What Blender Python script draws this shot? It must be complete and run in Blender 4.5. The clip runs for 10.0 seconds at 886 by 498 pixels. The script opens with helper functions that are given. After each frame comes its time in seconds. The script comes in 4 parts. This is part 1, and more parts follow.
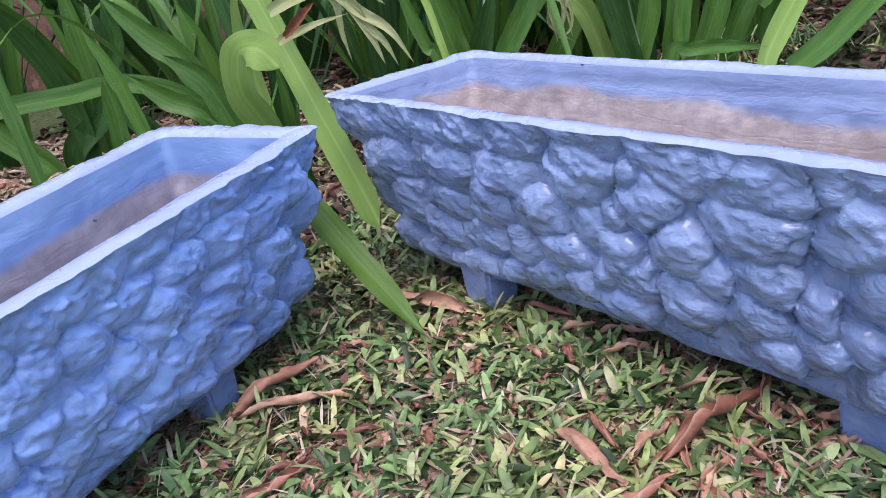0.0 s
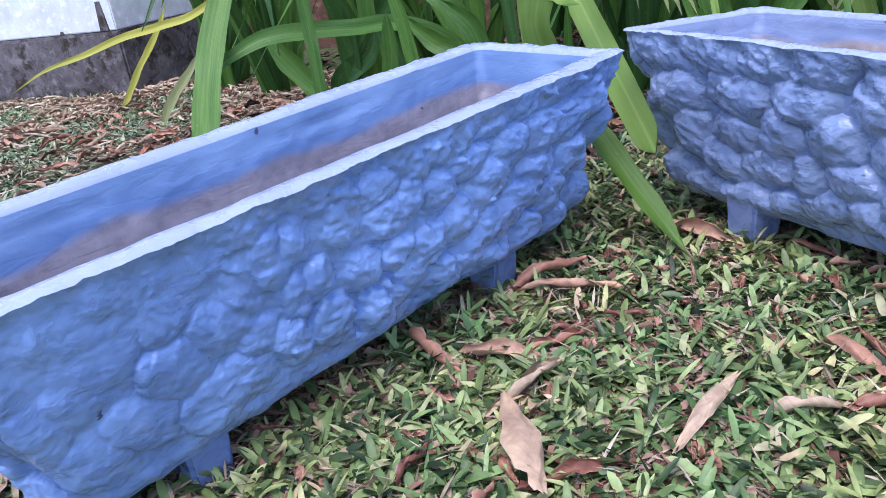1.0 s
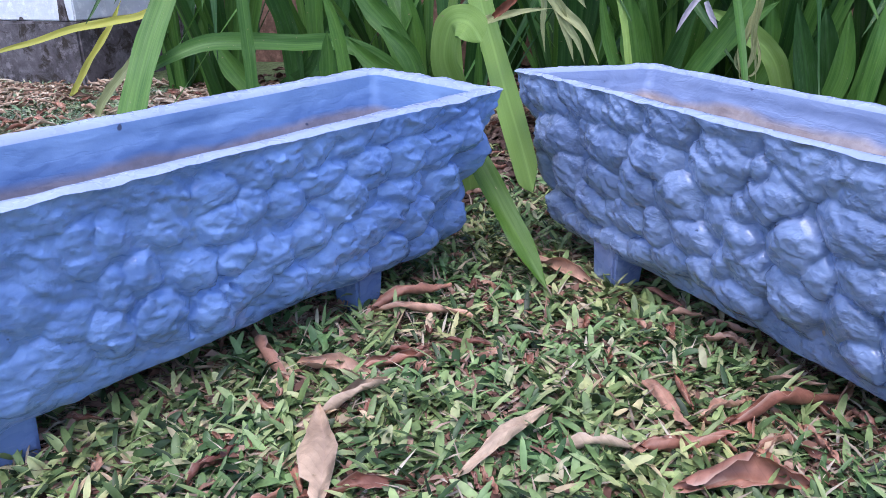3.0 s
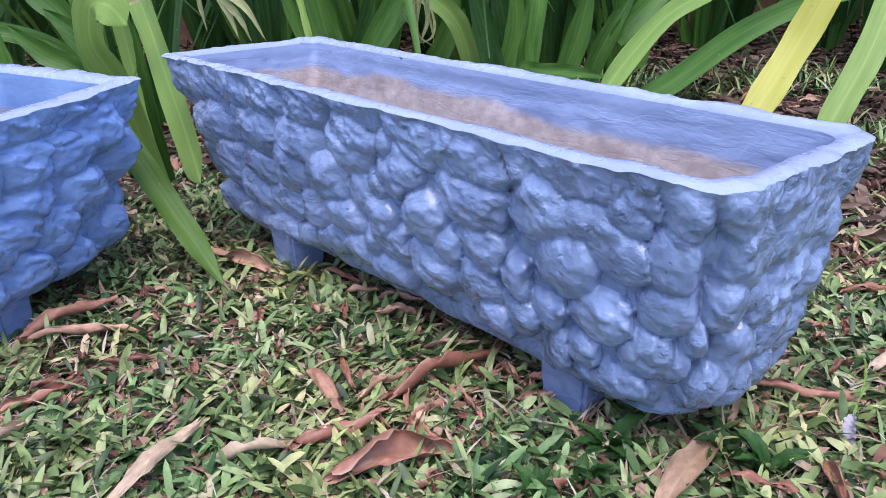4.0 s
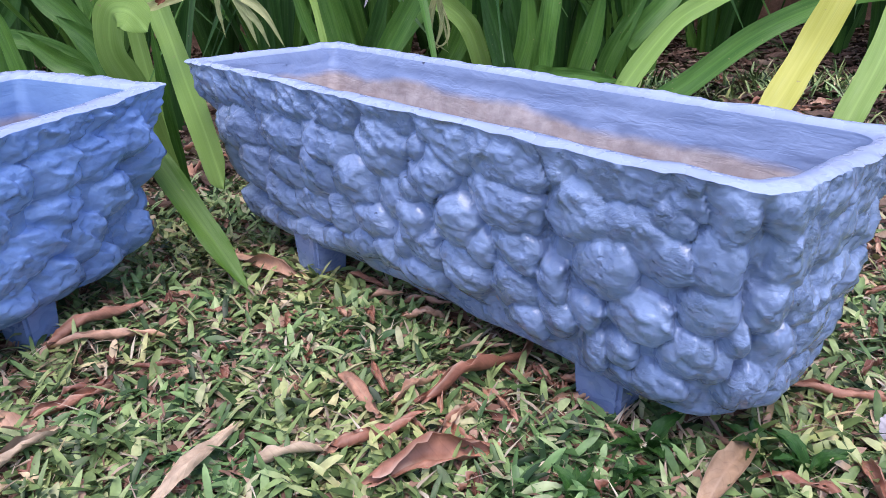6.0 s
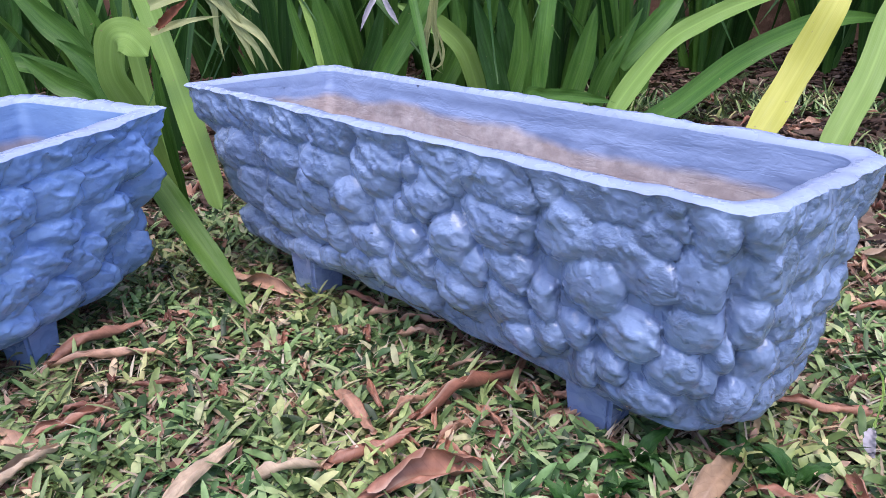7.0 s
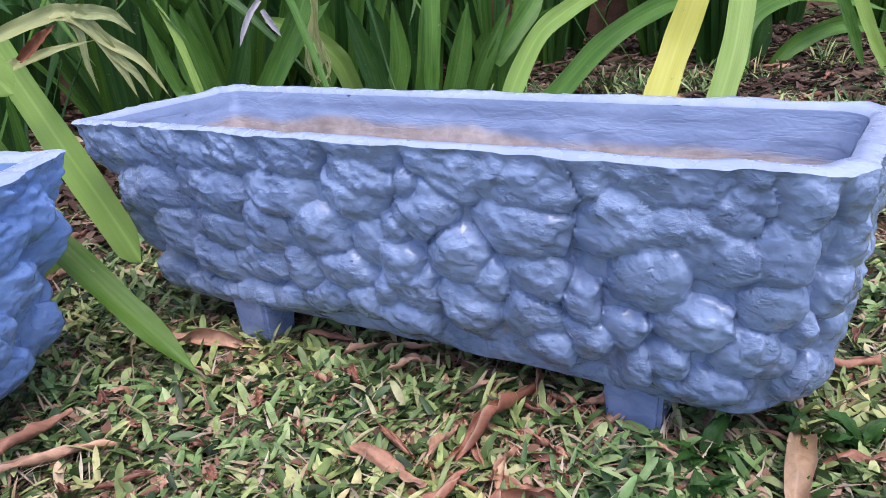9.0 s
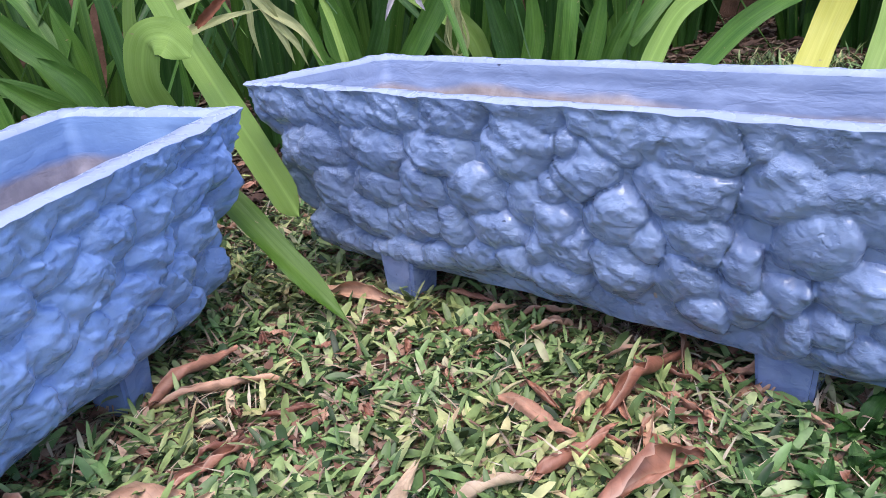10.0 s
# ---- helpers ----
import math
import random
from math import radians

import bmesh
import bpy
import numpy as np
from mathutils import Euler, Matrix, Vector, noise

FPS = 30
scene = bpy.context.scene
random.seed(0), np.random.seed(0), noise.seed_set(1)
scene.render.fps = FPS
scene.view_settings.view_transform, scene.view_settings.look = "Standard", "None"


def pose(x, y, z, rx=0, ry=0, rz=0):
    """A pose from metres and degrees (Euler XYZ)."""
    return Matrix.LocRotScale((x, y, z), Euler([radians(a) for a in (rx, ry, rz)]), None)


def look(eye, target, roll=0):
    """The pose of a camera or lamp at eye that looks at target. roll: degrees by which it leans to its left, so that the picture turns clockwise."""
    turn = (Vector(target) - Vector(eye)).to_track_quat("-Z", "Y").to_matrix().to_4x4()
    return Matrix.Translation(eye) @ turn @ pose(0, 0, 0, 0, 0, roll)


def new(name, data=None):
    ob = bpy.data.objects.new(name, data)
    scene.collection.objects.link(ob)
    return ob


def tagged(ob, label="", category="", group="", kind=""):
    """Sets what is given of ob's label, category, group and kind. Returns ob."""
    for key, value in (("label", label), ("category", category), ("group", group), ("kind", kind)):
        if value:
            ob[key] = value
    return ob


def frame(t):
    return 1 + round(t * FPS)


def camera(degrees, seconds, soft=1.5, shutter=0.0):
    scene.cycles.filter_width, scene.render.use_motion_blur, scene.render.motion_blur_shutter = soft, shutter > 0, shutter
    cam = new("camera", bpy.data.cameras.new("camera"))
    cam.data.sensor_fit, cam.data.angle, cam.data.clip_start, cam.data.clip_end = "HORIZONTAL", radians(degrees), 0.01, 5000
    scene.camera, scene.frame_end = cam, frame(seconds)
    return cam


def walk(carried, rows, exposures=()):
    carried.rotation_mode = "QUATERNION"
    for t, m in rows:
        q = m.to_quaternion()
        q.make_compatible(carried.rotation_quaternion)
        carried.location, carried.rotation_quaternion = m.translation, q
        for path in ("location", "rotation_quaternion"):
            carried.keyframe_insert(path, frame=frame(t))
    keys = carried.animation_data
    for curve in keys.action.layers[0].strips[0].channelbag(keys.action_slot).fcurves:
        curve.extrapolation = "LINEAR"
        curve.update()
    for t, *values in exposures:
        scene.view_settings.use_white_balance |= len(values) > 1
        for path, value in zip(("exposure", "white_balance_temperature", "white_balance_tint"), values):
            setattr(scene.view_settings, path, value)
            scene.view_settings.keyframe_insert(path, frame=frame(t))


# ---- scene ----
cam = camera(61.0, 10.0, 0.6)
PATH = [
    (0, (0.24, 0.269, 0.471), (-0.025, 2.062, -0.375), -11.5),
    (0.5, (0.167, 0.198, 0.452), (-0.363, 1.939, -0.379), -8.4),
    (1, (0.123, 0.097, 0.439), (-0.557, 1.8, -0.358), -7.6),
    (1.5, (0.093, 0.02, 0.45), (-0.634, 1.703, -0.35), -5.2),
    (1.7, (0.07, 0.006, 0.473), (-0.647, 1.668, -0.377), -4.2),
    (2, (0.073, -0.003, 0.469), (-0.715, 1.627, -0.382), -3.0),
    (2.2, (0.085, 0.016, 0.465), (-0.687, 1.672, -0.348), -1.1),
    (2.5, (0.153, 0.048, 0.432), (-0.637, 1.727, -0.314), -2.0),
    (3, (0.261, 0.121, 0.429), (-0.361, 1.874, -0.305), -1.0),
    (3.2, (0.303, 0.139, 0.427), (-0.226, 1.924, -0.304), -1.2),
    (4.3, (0.393, 0.185, 0.439), (0.405, 1.994, -0.413), -2.3),
    (4.5, (0.389, 0.184, 0.438), (0.391, 1.993, -0.415), -2.6),
    (5, (0.38, 0.182, 0.428), (0.381, 1.994, -0.418), -2.3),
    (5.5, (0.369, 0.185, 0.436), (0.347, 2.002, -0.399), -2.4),
    (5.7, (0.358, 0.184, 0.434), (0.317, 2.005, -0.393), -2.3),
    (6.8, (0.354, 0.162, 0.446), (0.299, 2.001, -0.338), -2.6),
    (7, (0.36, 0.163, 0.445), (0.318, 2.007, -0.329), -2.6),
    (7.5, (0.365, 0.198, 0.426), (0.532, 2.036, -0.344), -3.7),
    (8, (0.262, 0.26, 0.43), (0.656, 2.067, -0.332), -3.4),
    (8.5, (0.233, 0.261, 0.42), (0.529, 2.086, -0.342), -5.1),
    (9, (0.207, 0.254, 0.429), (0.607, 2.055, -0.342), -5.9),
    (9.5, (0.166, 0.254, 0.433), (0.571, 2.059, -0.328), -5.1),
    (10, (0.15, 0.231, 0.419), (0.285, 2.069, -0.357), -6.2),
]
walk(cam, [(t, look(eye, target, roll)) for t, eye, target, roll in PATH],
     [(0.0, 1.10, 6000, 14), (0.5, 1.15, 5780, 14), (1.0, 1.15, 5600, 14), (1.5, 1.02, 5480, 14), (2.0, 1.0, 5460, 14), (2.5, 0.95, 5420, 14), (3.2, 1.1, 5550, 14), (4.5, 1.1, 5850, 13), (7.0, 1.12, 5900, 13), (8.5, 1.08, 6150, 11), (10.0, 1.2, 6100, 11)])

# ---- light ----
world = bpy.data.worlds.new("sky")
scene.world = world
world.use_nodes = True
wn = world.node_tree
sky = wn.nodes.new("ShaderNodeTexSky")
sky.sky_type, sky.sun_disc = "NISHITA", False
SUN_ELEVATION, SUN_AZIMUTH = 69.0, 178.0        # degrees; azimuth clockwise from +y
sky.sun_elevation, sky.sun_rotation = radians(SUN_ELEVATION), radians(SUN_AZIMUTH)
sky.air_density, sky.dust_density, sky.ozone_density = 1.0, 2.5, 1.0
wn.nodes["Background"].inputs["Strength"].default_value = 0.15
wn.links.new(sky.outputs[0], wn.nodes["Background"].inputs["Color"])
sun = new("sun", bpy.data.lights.new("sun", "SUN"))
sun.data.energy, sun.data.angle, sun.data.color = 1.35, radians(40), (1.0, 0.92, 0.84)
az, el = radians(SUN_AZIMUTH), radians(SUN_ELEVATION)
sun.matrix_world = look(Vector((math.sin(az) * math.cos(el), math.cos(az) * math.cos(el), math.sin(el))) * 8, (0, 0, 0))


# ---- materials ----
class Mat:
    """A principled material with short calls for its nodes."""

    def __init__(self, name, rough=0.6, spec=0.5):
        self.m = bpy.data.materials.new(name)
        self.m.use_nodes = True
        self.t = self.m.node_tree
        self.p = self.t.nodes["Principled BSDF"]
        self.p.inputs["Roughness"].default_value = rough
        self.p.inputs["Specular IOR Level"].default_value = spec
        self.tc = self.t.nodes.new("ShaderNodeTexCoord")

    def put(self, sock, value):
        if isinstance(value, bpy.types.NodeSocket):
            self.t.links.new(value, sock)
        else:
            sock.default_value = value

    def stretch(self, x, y, z, source="Object"):
        n = self.t.nodes.new("ShaderNodeMapping")
        self.put(n.inputs["Vector"], self.tc.outputs[source])
        n.inputs["Scale"].default_value = (x, y, z)
        return n.outputs[0]

    def noise(self, scale, detail=4.0, rough=0.55, vec=None, warp=0.0):
        n = self.t.nodes.new("ShaderNodeTexNoise")
        self.put(n.inputs["Vector"], vec or self.tc.outputs["Object"])
        n.inputs["Scale"].default_value, n.inputs["Detail"].default_value = scale, detail
        n.inputs["Roughness"].default_value, n.inputs["Distortion"].default_value = rough, warp
        return n.outputs["Fac"]

    def cells(self, scale, vec=None):
        n = self.t.nodes.new("ShaderNodeTexVoronoi")
        self.put(n.inputs["Vector"], vec or self.tc.outputs["Object"])
        n.inputs["Scale"].default_value = scale
        return n.outputs["Distance"]

    def ramp(self, fac, *stops):
        n = self.t.nodes.new("ShaderNodeValToRGB")
        self.put(n.inputs[0], fac)
        e = n.color_ramp.elements
        while len(e) < len(stops):
            e.new(0.5)
        for k, (pos, col) in zip(e, stops):
            k.position, k.color = pos, (*col, 1) if len(col) == 3 else col
        return n.outputs[0]

    def mix(self, fac, a, b, kind="MIX"):
        n = self.t.nodes.new("ShaderNodeMix")
        n.data_type, n.blend_type = "RGBA", kind
        self.put(n.inputs[0], fac)
        for k, v in ((6, a), (7, b)):
            self.put(n.inputs[k], (*v, 1) if isinstance(v, tuple) and len(v) == 3 else v)
        return n.outputs[2]

    def calc(self, op, a, b=0.0):
        n = self.t.nodes.new("ShaderNodeMath")
        n.operation = op
        self.put(n.inputs[0], a), self.put(n.inputs[1], b)
        return n.outputs[0]

    def axis(self, k, source="Object"):
        n = self.t.nodes.new("ShaderNodeSeparateXYZ")
        self.put(n.inputs[0], self.tc.outputs[source])
        return n.outputs[k]

    def random(self):
        return self.t.nodes.new("ShaderNodeObjectInfo").outputs["Random"]

    def island(self):
        return self.t.nodes.new("ShaderNodeNewGeometry").outputs["Random Per Island"]

    def color(self, value):
        self.put(self.p.inputs["Base Color"], (*value, 1) if isinstance(value, tuple) else value)
        return self

    def bump(self, height, strength=0.4, distance=0.002):
        n = self.t.nodes.new("ShaderNodeBump")
        self.put(n.inputs["Height"], height)
        n.inputs["Strength"].default_value, n.inputs["Distance"].default_value = strength, distance
        self.put(self.p.inputs["Normal"], n.outputs[0])
        return self

    def thin(self, color, share):
        """Lets light through, as a leaf does."""
        n, mx = self.t.nodes.new("ShaderNodeBsdfTranslucent"), self.t.nodes.new("ShaderNodeMixShader")
        self.put(n.inputs["Color"], color)
        mx.inputs[0].default_value = share
        self.t.links.new(self.p.outputs[0], mx.inputs[1])
        self.t.links.new(n.outputs[0], mx.inputs[2])
        self.t.links.new(mx.outputs[0], self.t.nodes["Material Output"].inputs["Surface"])
        return self

    def rough(self, value):
        self.put(self.p.inputs["Roughness"], value)
        return self


def paint_material(name, deep, pale, relief=0.0035, specked=1.0):
    """Semi-gloss masonry paint over trowelled cement: two tones in patches, trowel drags, pits and grit."""
    k = Mat(name, 0.34, 0.3)
    patch = k.noise(9.0, 3.0, 0.5)
    lump = k.noise(1.0, 2.0, 0.5, k.stretch(52, 52, 74), 0.6)
    drag = k.noise(1.0, 4.0, 0.6, k.stretch(105, 105, 150), 0.6)
    fine = k.calc("MAXIMUM", k.noise(1.0, 3.0, 0.6, k.stretch(165, 165, 215)), 0.48)
    pit = k.ramp(k.noise(95.0, 2.0, 0.5), (0.24, (0, 0, 0)), (0.33, (1, 1, 1)))
    c = k.mix(k.ramp(patch, (0.35, (0, 0, 0)), (0.68, (1, 1, 1))), deep, pale)
    if specked:
        c = k.mix(k.ramp(lump, (0.5, (0, 0, 0)), (0.75, (0.4, 0.4, 0.4))), c, tuple(min(1, 1.3 * v) for v in pale))
        specks = k.ramp(k.noise(75.0, 2.0, 0.6), (0.22, (1, 1, 1)), (0.26, (0, 0, 0)))
        c = k.mix(specks, c, (0.05, 0.07, 0.13))
    k.color(c)
    k.rough(k.ramp(lump, (0.3, (0.22, 0.22, 0.22)), (0.75, (0.36, 0.36, 0.36))))
    k.p.inputs["Coat Weight"].default_value, k.p.inputs["Coat Roughness"].default_value = 0.85 if specked else 0.0, 0.10
    where = k.ramp(k.noise(30.0, 2.0, 0.5), (0.42, (0.12, 0.12, 0.12)), (0.66, (1, 1, 1)))
    h = k.calc("ADD", k.calc("MULTIPLY", k.calc("ADD", k.calc("MULTIPLY", fine, 0.9), drag), where), k.calc("ADD", k.calc("MULTIPLY", pit, 0.25), k.calc("MULTIPLY", lump, 0.7)))
    k.bump(h, 0.8, relief)
    return k.m


def basin_material(name, deep, pale, dirt, dirt_pale, line, slope, band_share, ridged=0.24):
    """Inside of a planter: paint above, bare soil-stained cement below a wavy line."""
    k = Mat(name, 0.6, 0.3)
    patch = k.noise(10.0, 4.0, 0.55)
    drag = k.noise(24.0, 3.0, 0.5, k.stretch(0.8, 0.8, 1.9), 0.5)
    c = k.mix(k.ramp(patch, (0.35, (0, 0, 0)), (0.7, (1, 1, 1))), deep, pale)
    stain = k.mix(k.ramp(k.noise(14.0, 5.0, 0.65), (0.3, (0, 0, 0)), (0.7, (1, 1, 1))), dirt, dirt_pale)
    stain = k.mix(k.ramp(k.noise(60.0, 4.0, 0.7), (0.35, (0.5, 0.5, 0.5)), (0.6, (0, 0, 0))), stain, tuple(v * 0.75 for v in dirt))
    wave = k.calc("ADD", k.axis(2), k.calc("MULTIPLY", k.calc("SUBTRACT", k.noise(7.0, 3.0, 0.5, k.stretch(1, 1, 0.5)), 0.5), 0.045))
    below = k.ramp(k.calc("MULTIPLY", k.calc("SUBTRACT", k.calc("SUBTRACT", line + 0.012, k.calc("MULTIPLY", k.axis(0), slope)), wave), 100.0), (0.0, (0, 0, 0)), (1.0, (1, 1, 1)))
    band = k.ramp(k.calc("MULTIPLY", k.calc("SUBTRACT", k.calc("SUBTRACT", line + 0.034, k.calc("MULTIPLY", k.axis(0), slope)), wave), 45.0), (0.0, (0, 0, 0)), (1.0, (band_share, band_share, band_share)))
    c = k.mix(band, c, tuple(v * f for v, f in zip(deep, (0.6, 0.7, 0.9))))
    pits = k.ramp(k.noise(48.0, 1.0, 0.4), (0.19, (1, 1, 1)), (0.215, (0, 0, 0)))
    k.color(k.mix(pits, k.mix(below, c, stain), (0.06, 0.07, 0.12)))
    crack = k.calc("MINIMUM", k.calc("ABSOLUTE", k.calc("SUBTRACT", k.noise(11.0, 4.0, 0.6, k.stretch(0.6, 0.6, 3.0)), 0.5)), 0.03)
    h = k.calc("ADD", k.calc("ADD", drag, k.calc("MULTIPLY", crack, 2.5)), k.calc("MULTIPLY", k.noise(160.0, 3.0, 0.6), 0.14))
    k.bump(h, ridged, 0.0045)
    return k.m


def leaf_material(name, tones, rough=0.45, grain=1.0, random="island", vein=True, glow=0.0, patchy=False):
    k = Mat(name, rough, 0.28)
    pick = k.island() if random == "island" else k.random()
    c = k.ramp(pick, *tones)
    blotch = k.ramp(k.noise(55.0 * grain, 3.0, 0.6), (0.32, (0.62, 0.62, 0.62)), (0.68, (1.18, 1.18, 1.18)))
    c = k.mix(1.0, c, blotch, "MULTIPLY")
    if patchy:
        sward = k.ramp(k.noise(5.5, 3.0, 0.55), (0.36, (0.72, 0.90, 0.86)), (0.5, (1.0, 1.0, 1.0)), (0.66, (1.32, 1.14, 1.08)))
        c = k.mix(1.0, c, sward, "MULTIPLY")
    k.color(c)
    if glow:
        k.thin(c, glow)
    if vein:
        k.bump(k.noise(160.0 * grain, 2.0, 0.5), 0.25, 0.0008)
    return k.m


# one blue paint in two tones: A bluer as in sky shade, B greyer as in warm light
MAT_STONE_A = paint_material("blue_paint_shaded", (0.175, 0.27, 0.56), (0.285, 0.41, 0.76), 0.0028)
MAT_STONE_B = paint_material("blue_paint_warm_lit", (0.165, 0.213, 0.365), (0.26, 0.326, 0.525), 0.0048)
MAT_RIM = paint_material("pale_blue_paint", (0.275, 0.315, 0.495), (0.335, 0.38, 0.57), 0.0006, 0.0)
MAT_BASIN_A = basin_material("blue_basin_shaded", (0.155, 0.24, 0.44), (0.22, 0.32, 0.54), (0.225, 0.20, 0.24), (0.305, 0.275, 0.325), 0.212, 0.012, 0.5, 0.4)
MAT_BASIN_B = basin_material("soiled_basin_warm_lit", (0.20, 0.25, 0.41), (0.265, 0.32, 0.495), (0.34, 0.265, 0.25), (0.50, 0.435, 0.435), 0.226, 0.03, 0.1, 0.6)
MAT_FOOT_A = paint_material("foot_paint_shaded", (0.13, 0.185, 0.37), (0.18, 0.25, 0.46), 0.0015)
MAT_FOOT_B = paint_material("foot_paint_warm_lit", (0.135, 0.175, 0.33), (0.19, 0.24, 0.42), 0.0015)

GREENS = ((0.0, (0.018, 0.033, 0.012)), (0.2, (0.060, 0.103, 0.034)), (0.48, (0.167, 0.235, 0.082)), (0.76, (0.285, 0.352, 0.135)), (0.92, (0.40, 0.415, 0.20)), (1.0, (0.47, 0.34, 0.23)))
PALE_GREENS = ((0.0, (0.05, 0.075, 0.04)), (0.4, (0.17, 0.235, 0.12)), (0.75, (0.29, 0.36, 0.20)), (1.0, (0.46, 0.43, 0.31)))
MAT_GRASS = leaf_material("grass_leaf", GREENS, 0.4, glow=0.05, patchy=True)
MAT_GRASS_PALE = leaf_material("pale_grass_leaf", PALE_GREENS, 0.5, patchy=True)
MAT_STRAW = leaf_material("pale_straw", ((0.0, (0.20, 0.14, 0.10)), (0.5, (0.36, 0.28, 0.20)), (1.0, (0.50, 0.43, 0.33))), 0.8)
MAT_THATCH = leaf_material("dry_thatch", ((0.0, (0.06, 0.03, 0.022)), (0.5, (0.25, 0.14, 0.10)), (1.0, (0.52, 0.42, 0.33))), 0.8)
BROWNS = ((0.0, (0.174, 0.065, 0.044)), (0.3, (0.31, 0.129, 0.083)), (0.6, (0.422, 0.196, 0.13)), (0.85, (0.496, 0.269, 0.177)), (1.0, (0.57, 0.347, 0.239)))


def dry_material(name, tones):
    """A withered leaf: satin brown, faint side veins and midrib, blotches, edges coloured paler as highlights."""
    k = Mat(name, 0.5, 0.4)
    u, v = k.axis(0, "UV"), k.axis(1, "UV")
    off = k.calc("ABSOLUTE", k.calc("SUBTRACT", v, 0.5))
    bent = k.calc("ADD", k.calc("MULTIPLY", u, 30.0), k.calc("ADD", k.calc("MULTIPLY", off, 12.0), k.calc("MULTIPLY", k.noise(14.0, 2.0), 5.0)))
    side = k.calc("ABSOLUTE", k.calc("SINE", bent))
    c = k.ramp(k.random(), *tones)
    c = k.mix(1.0, c, k.ramp(k.noise(22.0, 3.0, 0.6), (0.3, (0.62, 0.6, 0.6)), (0.7, (1.25, 1.25, 1.25))), "MULTIPLY")
    c = k.mix(1.0, c, k.ramp(k.noise(110.0, 4.0, 0.65), (0.3, (0.8, 0.79, 0.78)), (0.7, (1.1, 1.1, 1.1))), "MULTIPLY")
    c = k.mix(1.0, c, k.ramp(side, (0.0, (0.88, 0.87, 0.86)), (0.25, (1, 1, 1))), "MULTIPLY")
    c = k.mix(k.ramp(off, (0.0, (0.45, 0.45, 0.45)), (0.045, (0, 0, 0))), c, (0.42, 0.28, 0.20))
    # paler edge colour stands in for light caught on the curled rim
    c = k.mix(k.ramp(off, (0.43, (0, 0, 0)), (0.5, (0.5, 0.5, 0.5))), c, (0.44, 0.32, 0.25))
    k.color(c).bump(k.calc("ADD", k.calc("MULTIPLY", side, 0.35), k.noise(90.0, 4.0, 0.6)), 0.4, 0.0013)
    return k.m


MAT_DRY = dry_material("dry_leaf", BROWNS)
# browns lowered to carry the shade under the border plants
MAT_LITTER = leaf_material("shaded_dry_litter", ((0.0, (0.035, 0.018, 0.013)), (0.4, (0.085, 0.045, 0.033)), (0.8, (0.14, 0.085, 0.062)), (1.0, (0.25, 0.175, 0.13))), 0.7, 1.0)
MAT_LITTER_PALE = leaf_material("pale_dry_litter", ((0.0, (0.20, 0.12, 0.08)), (0.3, (0.36, 0.235, 0.16)), (0.65, (0.44, 0.32, 0.225)), (1.0, (0.60, 0.49, 0.36))), 0.7, 1.0)
MAT_DRY_PALE = dry_material("pale_dry_leaf", ((0.0, (0.40, 0.26, 0.165)), (1.0, (0.62, 0.47, 0.33))))


def strap_material(name, dark, light):
    """A fleshy strap leaf: fine lengthwise veins, a paler midrib, a dusty bloom in long streaks, slight gloss."""
    k = Mat(name, 0.48, 0.3)
    vein = k.noise(1.0, 3.0, 0.6, k.stretch(1.2, 42, 1, "UV"))
    long = k.noise(1.0, 2.0, 0.5, k.stretch(3.0, 2.5, 1, "UV"))
    off = k.calc("ABSOLUTE", k.calc("SUBTRACT", k.axis(1, "UV"), 0.5))
    c = k.mix(k.ramp(k.calc("ADD", k.calc("MULTIPLY", vein, 0.6), k.calc("MULTIPLY", long, 0.4)), (0.33, (0, 0, 0)), (0.67, (1, 1, 1))), dark, light)
    tone = k.ramp(k.random(), (0.0, (0.72, 0.76, 0.72)), (1.0, (1.15, 1.1, 1.05)))
    c = k.mix(1.0, c, tone, "MULTIPLY")
    c = k.mix(k.ramp(off, (0.0, (0.22, 0.22, 0.22)), (0.07, (0, 0, 0))), c, tuple(min(1, v * 1.4) for v in light))
    bloom = k.noise(1.0, 3.0, 0.6, k.stretch(7.0, 5.0, 1, "UV"))
    c = k.mix(k.ramp(bloom, (0.5, (0, 0, 0)), (0.75, (0.09, 0.09, 0.09))), c, (0.34, 0.40, 0.28))
    c = k.mix(k.ramp(k.noise(130.0, 2.0, 0.5), (0.73, (0, 0, 0)), (0.76, (0.7, 0.7, 0.7))), c, (0.30, 0.24, 0.12))
    k.color(c)
    k.thin(c, 0.25)
    k.bump(vein, 0.3, 0.001)
    return k.m


MAT_BLADE = strap_material("strap_green", (0.035, 0.105, 0.014), (0.12, 0.24, 0.042))
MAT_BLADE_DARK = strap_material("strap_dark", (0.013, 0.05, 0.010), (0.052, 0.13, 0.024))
MAT_BLADE_LIME = strap_material("strap_lime", (0.042, 0.105, 0.010), (0.10, 0.19, 0.025))
MAT_BLADE_PALE = strap_material("strap_pale", (0.20, 0.32, 0.06), (0.32, 0.45, 0.12))
MAT_BLADE_YELLOW = strap_material("strap_yellow", (0.36, 0.36, 0.055), (0.48, 0.47, 0.11))
MAT_BLADE_OLD = strap_material("strap_withered", (0.31, 0.33, 0.13), (0.46, 0.46, 0.24))
MAT_SPIKE = leaf_material("dry_spike", ((0, (0.10, 0.03, 0.015)), (1, (0.22, 0.08, 0.04))), 0.6, 1.0, "object")


